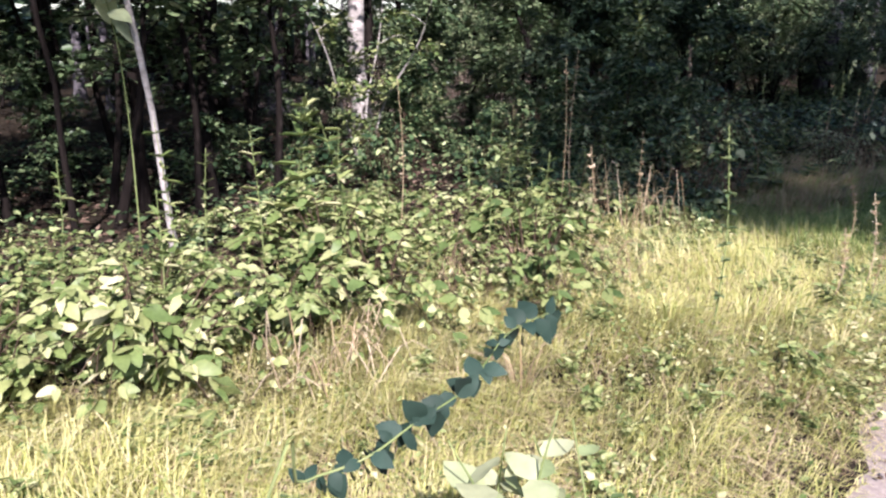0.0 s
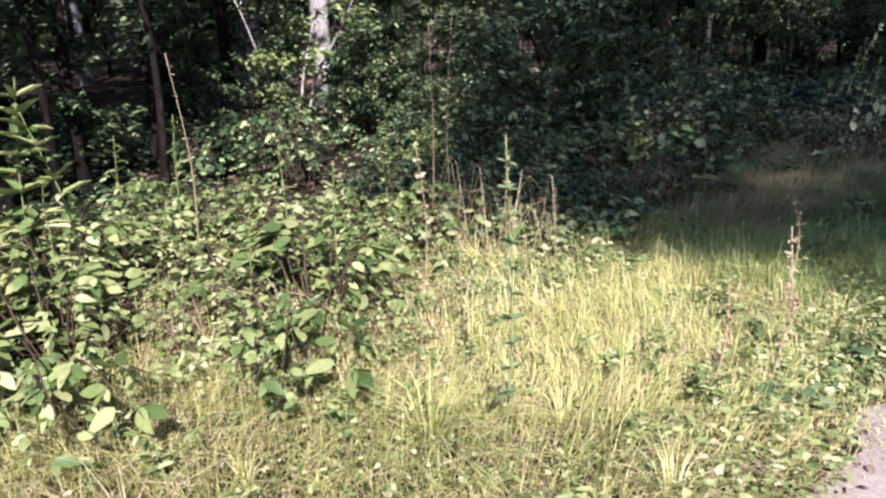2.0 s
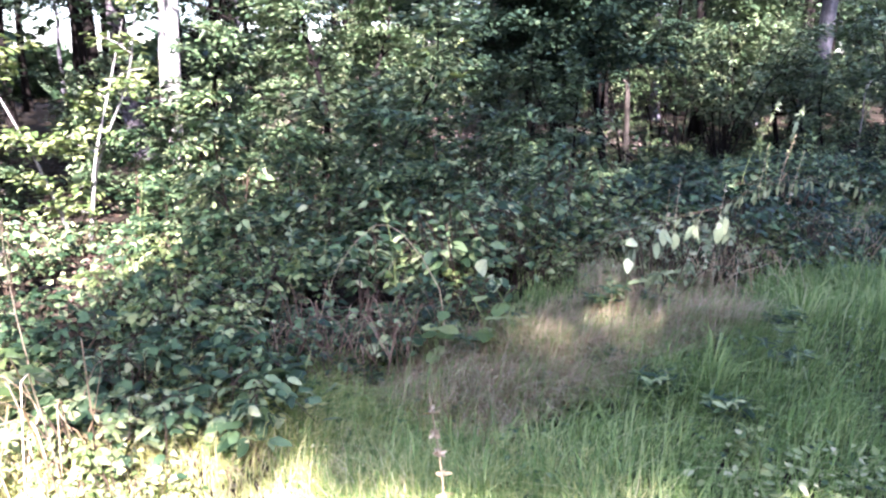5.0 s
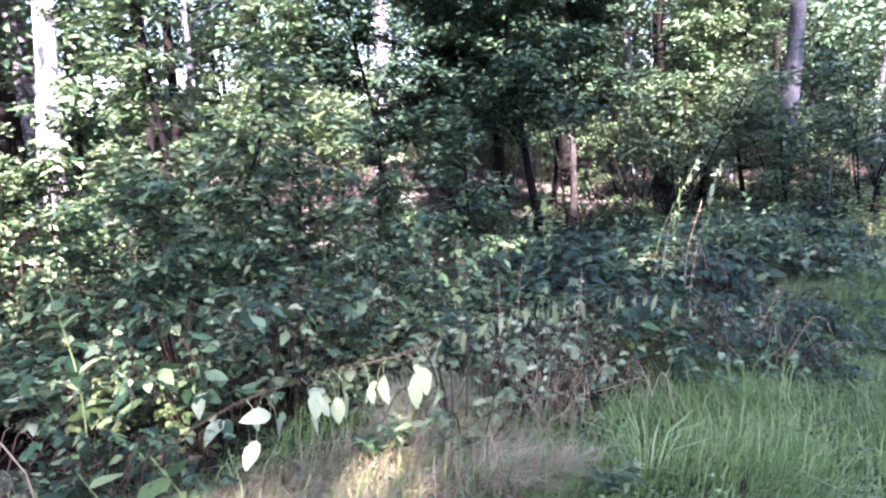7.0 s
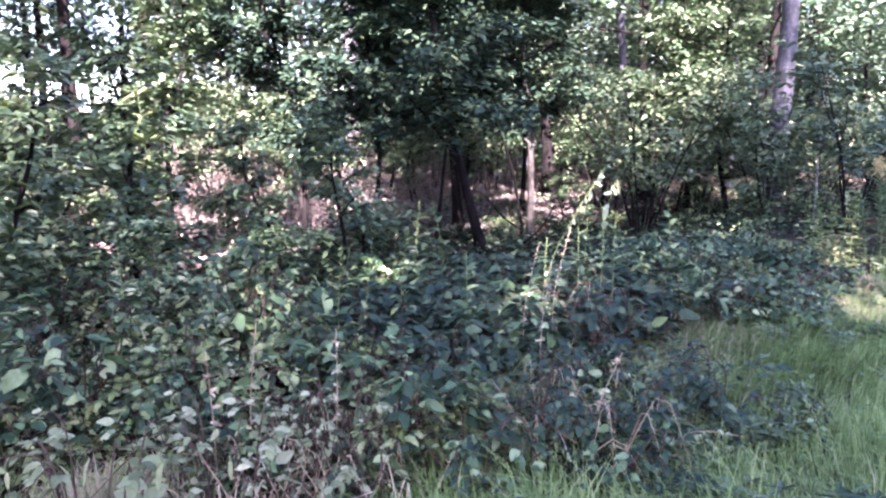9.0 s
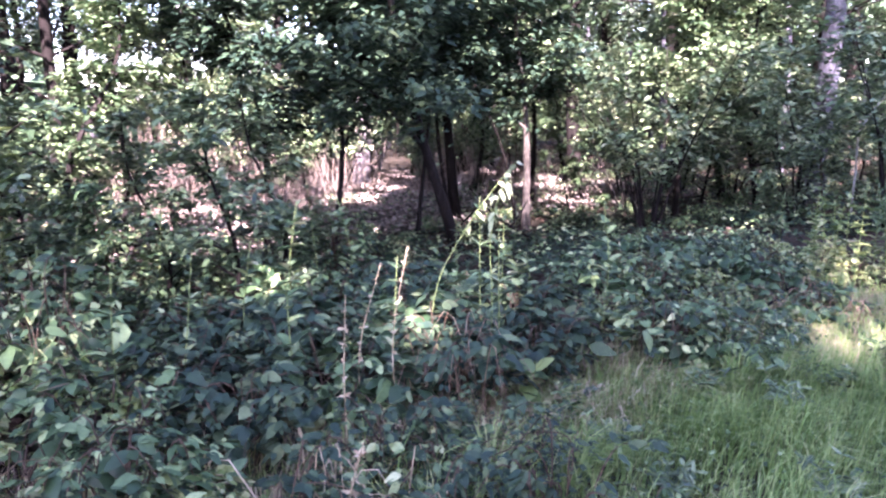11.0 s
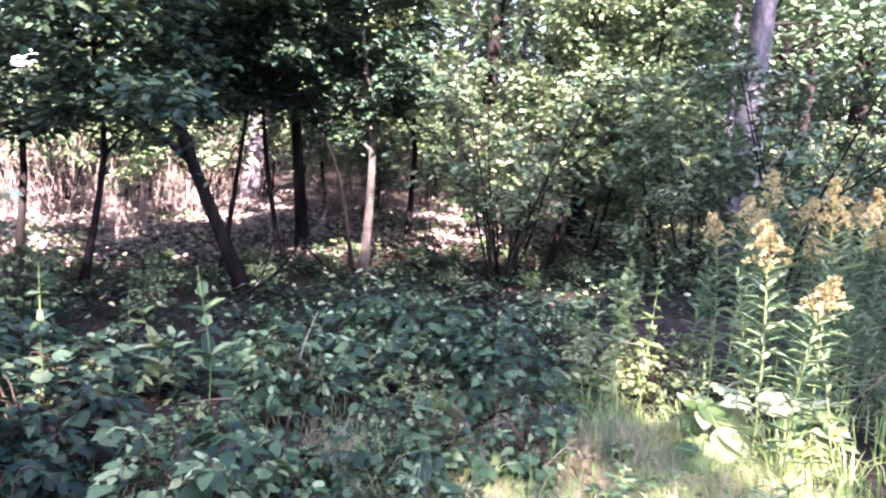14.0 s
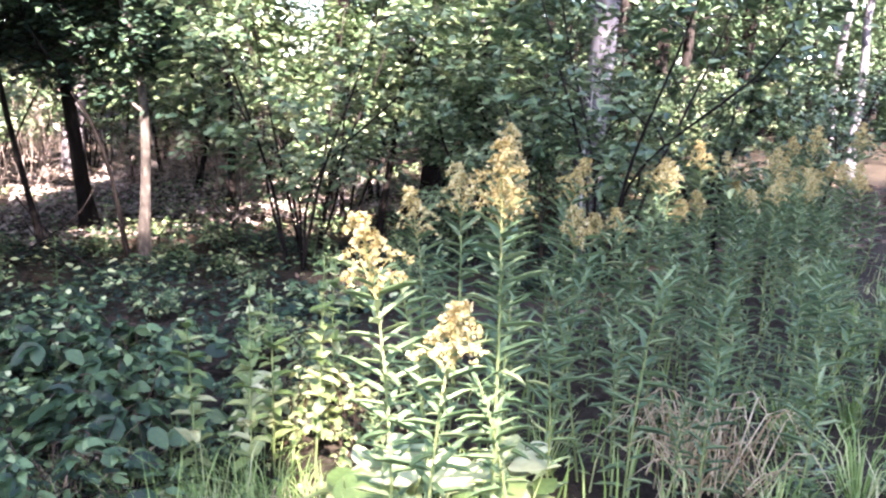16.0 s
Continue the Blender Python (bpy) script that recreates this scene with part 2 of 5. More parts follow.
        pts = np.asarray(pts, float)
        radii = np.broadcast_to(np.asarray(radii, float), (len(pts),))
        tang = np.gradient(pts, axis=0)
        tang /= np.linalg.norm(tang, axis=1, keepdims=True) + 1e-9
        ref = np.array([1.0, 0, 0]) if abs(tang[0, 0]) < 0.8 else np.array([0, 1.0, 0])
        a = np.cross(tang, ref)
        a /= np.linalg.norm(a, axis=1, keepdims=True) + 1e-9
        b = np.cross(tang, a)
        ang = np.linspace(0, 2 * math.pi, sides, endpoint=False)
        r = radii[:, None] * (1 + knobs * rng.uniform(-1, 1, (len(pts), sides)))
        v = pts[:, None] + r[..., None] * (np.cos(ang)[None, :, None] * a[:, None] + np.sin(ang)[None, :, None] * b[:, None])
        i, j = np.meshgrid(np.arange(len(pts) - 1), np.arange(sides), indexing="ij")
        k = (j + 1) % sides
        quads = np.stack([i * sides + j, i * sides + k, (i + 1) * sides + k, (i + 1) * sides + j], -1).reshape(-1, 4)
        self.add(v, quads, np.full(len(quads), 4))
        first = self.n - len(pts) * sides
        self.l.append(np.arange(sides) + self.n - sides)
        self.s.append(np.array([sides]))
        if root is not None:
            self.l.append(np.array([root, first, first + 1]))
            self.s.append(np.array([3]))
        return first


def part(name, geo, material, parent=None, label=""):
    """Links gathered geometry (or a mesh) as one object under a thing or a part."""
    me = geo.mesh(name) if isinstance(geo, Geo) else geo
    if not me.materials:
        me.materials.append(material)
    ob = new(name, me)
    ob.parent = parent
    if label:
        ob["label"] = label
    return ob


def thing(name, label, category, at=(0, 0, 0), group="", kind=""):
    ob = new(name)
    ob.empty_display_size = 0.1
    ob.location = at
    return tagged(ob, label, category, group, kind)


def smooth(ob):
    ob.data.polygons.foreach_set("use_smooth", np.ones(len(ob.data.polygons), bool))
    return ob


def curve_points(ctrl, n):
    """A smooth line of n points through control points (Catmull-Rom)."""
    c = np.asarray(ctrl, float)
    c = np.vstack([2 * c[0] - c[1], c, 2 * c[-1] - c[-2]])
    out = []
    for u in np.linspace(0, len(c) - 3 - 1e-6, n):
        i, t = int(u), u - int(u)
        p0, p1, p2, p3 = c[i:i + 4]
        out.append(0.5 * (2 * p1 + (p2 - p0) * t + (2 * p0 - 5 * p1 + 4 * p2 - p3) * t * t + (3 * p1 - p0 - 3 * p2 + p3) * t ** 3))
    return np.array(out)


# ---- the ground: one sheet, the track a shallow bed in it ----
def track_edge(x):
    """Left edge of the track."""
    return 0.53 + 0.06 * np.sin(x * 1.7) + 0.04 * np.sin(x * 4.1 + 1) + np.maximum(0, x - 9.5) * 0.035


def ground_z(x, y):
    x, y = np.asarray(x, float), np.asarray(y, float)
    e = track_edge(x)
    verge = np.clip((y - e) / 0.35, 0, 1)
    dip = np.clip((y - 3.2) / 4.3, 0, 1)
    rough = 0.03 * np.sin(x * 1.9 + y * 0.7) * np.sin(y * 2.3 - x * 0.4) + 0.02 * np.sin(x * 4.3 - y * 3.1)
    return -0.03 + 0.04 * verge * verge * (3 - 2 * verge) - 0.28 * dip * dip * (3 - 2 * dip) + rough * (0.25 + 0.75 * verge)


def grid_mesh(name, xs, ys, lift=0.0):
    gx, gy = np.meshgrid(xs, ys, indexing="ij")
    v = np.stack([gx, gy, ground_z(gx, gy) + lift], -1).reshape(-1, 3)
    ny = len(ys)
    i, j = np.meshgrid(np.arange(len(xs) - 1), np.arange(ny - 1), indexing="ij")
    q = np.stack([i * ny + j, (i + 1) * ny + j, (i + 1) * ny + j + 1, i * ny + j + 1], -1).reshape(-1, 4)
    return mesh_from(name, v, q.ravel(), np.full(len(q), 4))


_xs = np.r_[np.linspace(-1500, -60, 12), np.linspace(-50, -6, 30), np.linspace(-5.5, 22, 200), np.linspace(23, 70, 40), np.linspace(90, 1500, 12)]
_ys = np.r_[np.linspace(-1500, -60, 12), np.linspace(-50, -6, 30), np.linspace(-5, 10, 130), np.linspace(10.5, 60, 50), np.linspace(80, 1500, 12)]
ground = tagged(smooth(part("ground", grid_mesh("ground", _xs, _ys), M_SOIL)), "dark forest soil under grass and leaf litter", "ground", kind="structure")


def track_mesh():
    xs = np.linspace(-40, 60, 500)
    e = track_edge(xs)
    rows = np.linspace(0, 1, 26)
    gx = np.repeat(xs[:, None], 26, 1)
    ragged = 0.05 * np.sin(xs * 13) * np.sin(xs * 3.1) + 0.035 * np.sin(xs * 29 + 1)
    gy = (e + 0.12 + ragged)[:, None] - rows[None] * 2.7
    v = np.stack([gx, gy, ground_z(gx, gy) + 0.012 + 0.008 * np.sin(gx * 7 + gy * 5) * np.sin(gy * 9)], -1)
    v[:, 0, 2] -= 0.03
    v[:, -1, 2] -= 0.03
    i, j = np.meshgrid(np.arange(499), np.arange(25), indexing="ij")
    q = np.stack([i * 26 + j, i * 26 + j + 1, (i + 1) * 26 + j + 1, (i + 1) * 26 + j], -1).reshape(-1, 4)
    return mesh_from("track", v.reshape(-1, 3), q.ravel(), np.full(len(q), 4))


track = tagged(smooth(part("track", track_mesh(), M_TRACK)), "pale pinkish dirt walking track with small stones", "path", kind="structure")


# ---- plant builders ----
def bramble_bush(r, h, canes, material, label, seed, leaf=1.0):
    """A low bush of arching canes with leaves in threes."""
    g = np.random.default_rng(seed)
    ob = thing("bramble_bush", label, "bush", group="brambles on the verge")
    stems, lv = Geo(), Geo()
    for _ in range(canes):
        a = g.uniform(0, 2 * math.pi)
        out = r * g.uniform(0.5, 1.15)
        top = h * g.uniform(0.55, 1.1)
        p0 = np.array([math.cos(a), math.sin(a), 0]) * out * g.uniform(0.0, 0.3)
        p1 = np.array([math.cos(a), math.sin(a), 0]) * out * 0.5 + [g.normal(0, .05), g.normal(0, .05), top]
        p2 = np.array([math.cos(a), math.sin(a), 0]) * out + [g.normal(0, .08), g.normal(0, .08), top * g.uniform(0.35, 0.9)]
        pts = curve_points([p0, p1, p2], 12)
        stems.tube(pts, np.linspace(0.005, 0.0015, 12), 4)
        n = g.integers(7, 15)
        big = leaf * g.choice([0.55, 0.8, 1.05, 1.35], p=[.35, .3, .22, .13])
        for u in np.linspace(0.18, 1, n):
            i = min(int(u * 11), 10)
            p = pts[i] + (pts[i + 1] - pts[i]) * (u * 11 - i)
            head = a + g.choice([-1, 1]) * g.uniform(0.4, 1.7)
            stalk = np.array([math.cos(head), math.sin(head), g.uniform(-0.1, 0.7)]) * g.uniform(0.015, 0.06) * big
            flat = np.array([g.normal(0, .5), g.normal(0, .5), 1])
            three = [(0, 1.15), (0.95, 0.85), (-0.95, 0.85)][:3 if g.uniform() < 0.85 else 1]
            dirs = [[math.cos(head + o), math.sin(head + o), g.uniform(-0.45, 0.25)] for o, _ in three]
            lv.toothed_leaves(np.tile(p + stalk, (len(three), 1)), dirs, flat + g.normal(0, .2, (len(three), 3)), [big * g.uniform(0.045, 0.09) * k for _, k in three], g.uniform(0.46, 0.66), g.uniform(0.05, 0.4), g.uniform(0, .5, len(three)))
    part("cane_tangle", stems, M_TWIG, ob)
    part("foliage", lv, material, ob)
    return ob


def sapling(h, r, limbs, leaf, density, material, bark, label, seed, name="sapling", stems=1, bare=0.15, trunk_r=None, lean=None, category="", keep=None):
    """A young tree or shrub: slender stems, side limbs with twigs, layered leaves."""
    g = np.random.default_rng(seed)
    ob = thing(name, label, category or ("shrub" if stems > 1 else "young tree"), group="undergrowth of the wood")
    wood, lv = Geo(), Geo()
    bases, dirs, faces, sizes = [], [], [], []
    for s in range(stems):
        a0 = g.uniform(0, 2 * math.pi) if stems == 1 else 2 * math.pi * s / stems + g.uniform(-.4, .4)
        spread = (0.12 if stems == 1 else g.uniform(0.28, 0.5)) * h
        top = np.array([math.cos(a0) * spread, math.sin(a0) * spread, h * g.uniform(0.85, 1)])
        if lean:
            top = np.array([lean[0], lean[1], h])
        start = np.array([math.cos(a0), math.sin(a0), 0]) * (0.0 if stems == 1 else 0.06)
        axis = curve_points([start - [0, 0, 0.08], start + top * 0.35 * [0.6, 0.6, 1] + [g.normal(0, .03 * h), g.normal(0, .03 * h), 0], top * 0.7 + [g.normal(0, .03 * h), g.normal(0, .03 * h), 0], top], 14)
        r0 = trunk_r or 0.011 * h / math.sqrt(stems) + 0.004
        nsides = 6 if r0 < 0.03 else 10
        base_i = wood.tube(axis, np.linspace(r0, 0.003, 14) * (1 + 0.5 * np.exp(-np.arange(14) / 0.6)), nsides, 0.06, None if s == 0 else root_i)
        root_i = base_i if s == 0 else root_i
        for k in range(max(3, limbs // stems)):
            u = bare + (1 - bare) * (k + g.uniform(0, 1)) / max(3, limbs // stems)
            i = min(int(u * 13), 12)
            p = axis[i]
            a = g.uniform(0, 2 * math.pi)
            ln = r * (1.05 - 0.65 * u) * g.uniform(0.6, 1.2)
            tip = p + np.array([math.cos(a) * ln, math.sin(a) * ln, ln * g.uniform(-0.05, 0.6)])
            limb = curve_points([p, (p + tip) / 2 + [0, 0, ln * 0.1], tip], 7)
            wood.tube(limb, np.linspace(r0 * 0.42, 0.0015, 7), 4, 0.0, base_i + i * nsides)
            for _ in range(int(density * (0.4 + ln))):
                w = g.uniform(0.15, 1)
                q = limb[min(int(w * 6), 5)] + g.normal(0, [0.10, 0.10, 0.05]) * (0.6 + ln * 0.5)
                aa = a + g.normal(0, 0.9)
                bases.append(q)
                dirs.append([math.cos(aa), math.sin(aa), g.normal(-.1, .3)])
                faces.append([g.normal(0, .4), g.normal(0, .4), 1])
                sizes.append(leaf * g.uniform(0.6, 1.25))
    bases, dirs, faces, sizes = (np.array(a) for a in (bases, dirs, faces, sizes))
    if keep is not None:
        k = keep(bases)
        bases, dirs, faces, sizes = bases[k], dirs[k], faces[k], sizes[k]
    lv.leaves(bases, dirs, faces, sizes, 0.52, 0.1, 0.15)
    smooth(part("trunk" if stems == 1 else "stool", wood, bark, ob))
    part("crown", lv, material, ob)
    return ob


def forest_tree(h, r0, bark, label, seed, crown_from=0.35, spread=2.6, clumps=60, per=26, leaf=0.2, keep=None, at=(0, 0, 0), lean=(0, 0), flare=0.7):
    """A tall tree: tapered trunk with root flare, limbs, and a crown of leaf clumps with gaps."""
    g = np.random.default_rng(seed)
    ob = thing("forest_tree", label, "tree", at, group="trees of the wood")
    wood, lv = Geo(), Geo()
    n = 18
    u = np.linspace(0, 1, n)
    wob = np.cumsum(g.normal(0, 0.012 * h / n * 4, (n, 2)), 0)
    axis = np.column_stack([lean[0] * u * h + wob[:, 0], lean[1] * u * h + wob[:, 1], u * h - 0.15])
    axis[:2, :2] *= 0.3
    rad = r0 * (1 - 0.85 * u) * (1 + flare * np.exp(-u * h / 0.25))
    base_i = wood.tube(axis, rad, 12, 0.05)
    pts = []
    for k in range(clumps):
        v = crown_from + (1 - crown_from) * g.uniform(0, 1) ** 0.9
        i = min(int(v * (n - 1)), n - 2)
        a = g.uniform(0, 2 * math.pi)
        ln = spread * (1.1 - 0.75 * (v - crown_from) / (1 - crown_from)) * g.uniform(0.35, 1.1)
        tip = axis[i] + [math.cos(a) * ln, math.sin(a) * ln, ln * g.uniform(0.0, 0.5)]
        if k % 3 == 0:
            wood.tube(curve_points([axis[i], (axis[i] + tip) / 2 + [0, 0, 0.06 * ln], tip], 5), np.linspace(r0 * 0.22, 0.006, 5), 5, 0.0, base_i + i * 12)
        pts.append(tip)
    c = np.repeat(np.array(pts), per, 0) + g.normal(0, 1, (clumps * per, 3)) * [0.42, 0.42, 0.26]
    if keep is not None:
        c = c[keep(c + np.array(at))]
    m = len(c)
    aa = g.uniform(0, 2 * math.pi, m)
    lv.leaves(c, np.column_stack([np.cos(aa), np.sin(aa), g.normal(-.15, .35, m)]), np.column_stack([g.normal(0, .5, (m, 2)), np.ones(m)]), leaf * g.uniform(0.6, 1.3, m), 0.6, 0.12, 0.2)
    smooth(part("trunk", wood, bark, ob))
    part("crown", lv, M_CANOPY, ob)
    return ob


def goldenrod(h, bloom, seed, label):
    """An upright herb with narrow leaves up the stem and, in flower, a plume of yellow sprays."""
    g = np.random.default_rng(seed)
    ob = thing("goldenrod", label, "wildflower", group="goldenrod stand")
    st, lv = Geo(), Geo()
    bend = g.normal(0, 0.07, 2) * h
    axis = curve_points([(0, 0, -0.05), (bend[0] * .2, bend[1] * .2, h * 0.4), (bend[0] * .6, bend[1] * .6, h * 0.75), (bend[0] * 1.2, bend[1] * 1.2, h)], 16)
    st.tube(axis, np.linspace(0.0055, 0.002, 16), 5)
    part("stem", st, M_STEM, ob)
    n = int(h * 50)
    us = np.linspace(0.08, 0.8 if bloom else 0.99, n)
    p = np.array([axis[min(int(u * 15), 14)] * (1 - (u * 15) % 1) + axis[min(int(u * 15), 14) + 1] * ((u * 15) % 1) for u in us])
    a = np.arange(n) * 2.4 + g.normal(0, .3, n)
    up = 0.25 + 0.7 * us + g.normal(0, .12, n)
    lv.leaves(p, np.column_stack([np.cos(a), np.sin(a), up]), np.column_stack([-np.cos(a) * .6, -np.sin(a) * .6, np.ones(n)]), (0.065 + 0.06 * np.sin(us * 3)) * g.uniform(.7, 1.3, n), 0.17, 0.2, g.uniform(0.05, 0.4, n)[:, None])
    part("foliage", lv, M_HERB, ob)
    if bloom:
        fl = Geo()
        spine = fl.tube(axis[10:], np.linspace(0.0035, 0.0015, 6), 4)
        wide = g.uniform(0.06, 0.095)
        for k in range(20):
            v = k / 19
            i = min(int(v * 4), 3)
            q = axis[11 + i] + (axis[12 + i] - axis[11 + i]) * ((v * 4) % 1)
            a = k * 2.4 + g.normal(0, .3)
            ln = h * wide * (1.15 - v) * g.uniform(.7, 1.3)
            arm = curve_points([q, q + np.array([math.cos(a) * ln * .55, math.sin(a) * ln * .55, ln * .6]), q + np.array([math.cos(a) * ln, math.sin(a) * ln, ln * g.uniform(-0.05, 0.6)])], 8)
            fl.tube(arm, np.linspace(0.0014, 0.0006, 8), 3, 0.0, spine + 4 * (1 + i))
            m = 40
            c = arm[g.integers(1, 8, m)] + g.normal(0, .0045, (m, 3)) + [0, 0, .005]
            fl.leaves(c, g.normal(0, 1, (m, 3)) + [0, 0, .6], g.normal(0, 1, (m, 3)) + [0, 0, 1], g.uniform(.008, .015, m), .7)
        part("flower_plume", fl, M_GOLD, ob, "dusty yellow flower plume")
    return ob


def dry_stalk(h, twigs, seed, label="thin dry seed stalk standing above the brambles"):
    g = np.random.default_rng(seed)
    ob = thing("dry_stalk", label, "dry stalk", group="dry stalks")
    st, sd = Geo(), Geo()
    axis = curve_points([(0, 0, -0.05), (g.normal(0, .02), g.normal(0, .02), h * .5), (g.normal(0, .05), g.normal(0, .05), h)], 12)
    st.tube(axis, np.linspace(0.004, 0.0018, 12), 5)
    part("stem", st, M_STRAW, ob)
    n = twigs * 6
    u = g.uniform(0.45, 1, n)
    p = axis[np.minimum((u * 11).astype(int), 11)]
    a = g.uniform(0, 6.28, n)
    sd.leaves(p, np.column_stack([np.cos(a), np.sin(a), g.uniform(-.3, .8, n)]), np.column_stack([g.normal(0, .5, (n, 2)), np.ones(n)]), g.uniform(.012, .035, n), .5)
    tagged(part("seed_head", sd, M_STRAW, ob), kind="stuff")
    return ob


def put(proto, x, y, turn=0.0, size=1.0, sink=0.0, tilt=(0, 0)):
    """A copy of a thing, standing on the ground."""
    m = pose(x, y, float(ground_z(x, y)) - sink, tilt[0], tilt[1], turn) @ Matrix.Diagonal((size, size, size, 1))
    c = copy_thing(proto, m)
    return c


def move(ob, x, y, turn=0.0, size=1.0):
    ob.location = (x, y, float(ground_z(x, y)))
    ob.rotation_euler = (0, 0, radians(turn))
    ob.scale = (size,) * 3
    return ob


# ---- near tall trees added out of view across the track to shade the verge; sunlight falls through their carved gaps ----
SUN_GAPS = [(6.75, 2.05, 0.25, 0.22), (7.1, 1.98, 0.15, 0.22), (6.95, 1.6, 0.75, 0.28), (7.2, 1.5, 0.85, 0.18), (6.75, 1.7, 0.75, 0.26), (6.5, 2.3, 0.4, 0.22),
            (14.3, 2.0, 1.0, 0.32), (14.4, 1.95, 0.6, 0.35), (14.7, 1.75, 0.6, 0.35), (14.5, 1.75, 0.2, 0.4), (14.9, 1.6, 0.3, 0.35), (13.9, 1.9, 0.1, 0.35), (13.35, 1.75, 0.1, 0.4), (13.5, 2.1, 0.1, 0.35), (13.4, 1.25, 0.05, 0.3), (14.1, 1.45, 0.1, 0.3), (15.2, 2.2, 0.8, 0.25),
            (11.3, 2.87, 0.9, 0.28), (11.5, 3.2, 1.0, 0.3), (11.0, 2.95, 0.4, 0.3), (10.8, 3.2, 0.4, 0.2), (9.3, 3.6, 0.5, 0.3), (8.2, 4.7, 1.6, 0.4), (9.1, 5.2, 1.8, 0.4), (16.5, 5.0, 0.1, 0.4),
            (7.0, 5.3, 1.2, 0.35), (6.89, 3.18, 0.1, 0.24), (7.05, 2.68, 0.1, 0.24), (7.32, 2.68, 0.1, 0.24), (7.53, 2.38, 0.1, 0.24), (7.82, 2.52, 0.1, 0.24), (7.14, 3.41, 0.1, 0.24), (14.73, 2.2, 0.3, 0.3), (14.9, 1.8, 0.3, 0.3), (13.7, 1.5, 0.1, 0.35), (13.9, 1.85, 0.1, 0.3), (12.7, 3.4, 0.35, 0.2), (13.75, 1.2, 0.1, 0.25), (14.26, 5.64, 0.3, 0.2), (15.2, 3.3, 0.6, 0.25), (5.06, 10.49, 0.1, 0.5), (5.06, 8.09, 0.1, 0.5), (5.33, 9.83, 0.5, 0.5), (7.9, 9.05, 2.6, 0.4), (7.9, 9.05, 3.4, 0.4), (6.16, 7.6, 1.9, 0.2), (17.0, 2.8, 1.0, 0.3), (18.2, 3.2, 1.0, 0.4), (9.0, 2.3, 0.3, 0.18), (10.0, 4.5, 0.8, 0.4), (17.5, 6.8, 1.5, 0.6), (18.0, 7.6, 2.2, 0.7), (6.85, 1.62, 0.75, 0.3), (15.45, 7.45, 0.3, 0.2), (13.6, 1.8, 0.1, 0.42), (14.1, 1.7, 0.15, 0.4), (13.6, 2.1, 0.1, 0.36), (11.0, 3.1, 0.5, 0.35), (14.35, 2.6, 0.7, 0.12), (14.9, 2.9, 0.5, 0.1), (7.7, 2.1, 0.25, 0.28), (8.05, 2.15, 0.25, 0.2), (17.0, 6.6, 1.2, 0.6), (18.4, 6.6, 2.0, 0.7), (3.8, 7.5, 1.8, 0.6), (4.3, 9.0, 1.8, 0.7), (3.5, 6.8, 1.2, 0.4)]
SUN_GAPS = [(x - TO_SUN.x / TO_SUN.z * z, y - TO_SUN.y / TO_SUN.z * z, r) for x, y, z, r in SUN_GAPS]


def shaded(p):
    """Whether a leaf at p may stand there: not where it would shade the open verge or a gap of the canopy."""
    k = p[:, 2] / TO_SUN.z
    x, y = p[:, 0] - TO_SUN.x * k, p[:, 1] - TO_SUN.y * k
    ok = x > 6.85 + 0.1 * np.sin(y * 3.1) + 0.1 * np.sin(y * 7.3) - 1.1 * np.clip(y - 0.95, 0, 1.8) - 0.85 * np.clip((y - 2.9) / 0.6, 0, 1) - 0.6 * np.clip(y - 4, 0, 1) - 0.9 * np.clip(y - 5.2, 0, 1) + 1.6 * np.clip(y - 7.2, 0, 1)
    ok &= ~((x > 10.2) & (x < 19.5) & (y > 8.3) & (y < 15.5))
    ok |= (y < 0.35) & (x > np.maximum(5.2, 6.3 + 4.0 * (y - 0.35)))
    ok &= ~((x > 18.5) & (x < 30) & (y > 8.0) & (y < 15) & (np.abs(x - 20.9 - 0.6 * (y - 6.5)) > 0.6))
    ok &= (np.sin(4.3 * x + 1.9 * np.sin(2.7 * y)) * np.sin(4.7 * y + 1.7 * np.sin(2.1 * x)) < 0.8) | (y < 2.4) | (x < 7.6) & (y < 6.0) | (x > 13.2) & (y < 4.6) | (x > 9.4) & (x < 13.5) & (y < 3.7) | (x > 11.5) & (x < 16.8) & (y < 7.6)
    some = np.random.default_rng(len(p)).uniform(0, 1, len(p)) < 0.065
    for gx, gy, gr in SUN_GAPS:
        ok &= (((x - gx) / 1.25) ** 2 + (y - gy) ** 2 > (gr + 0.1) ** 2) | some
    return ok & ((np.sin(2.3 * x + 1.6 * np.sin(1.7 * y)) * np.sin(2.6 * y + 1.5 * np.sin(1.3 * x)) < np.where((x > 11.5) & (y < 8), 0.9, 0.68)) | (y < 3.4))


_s = 0
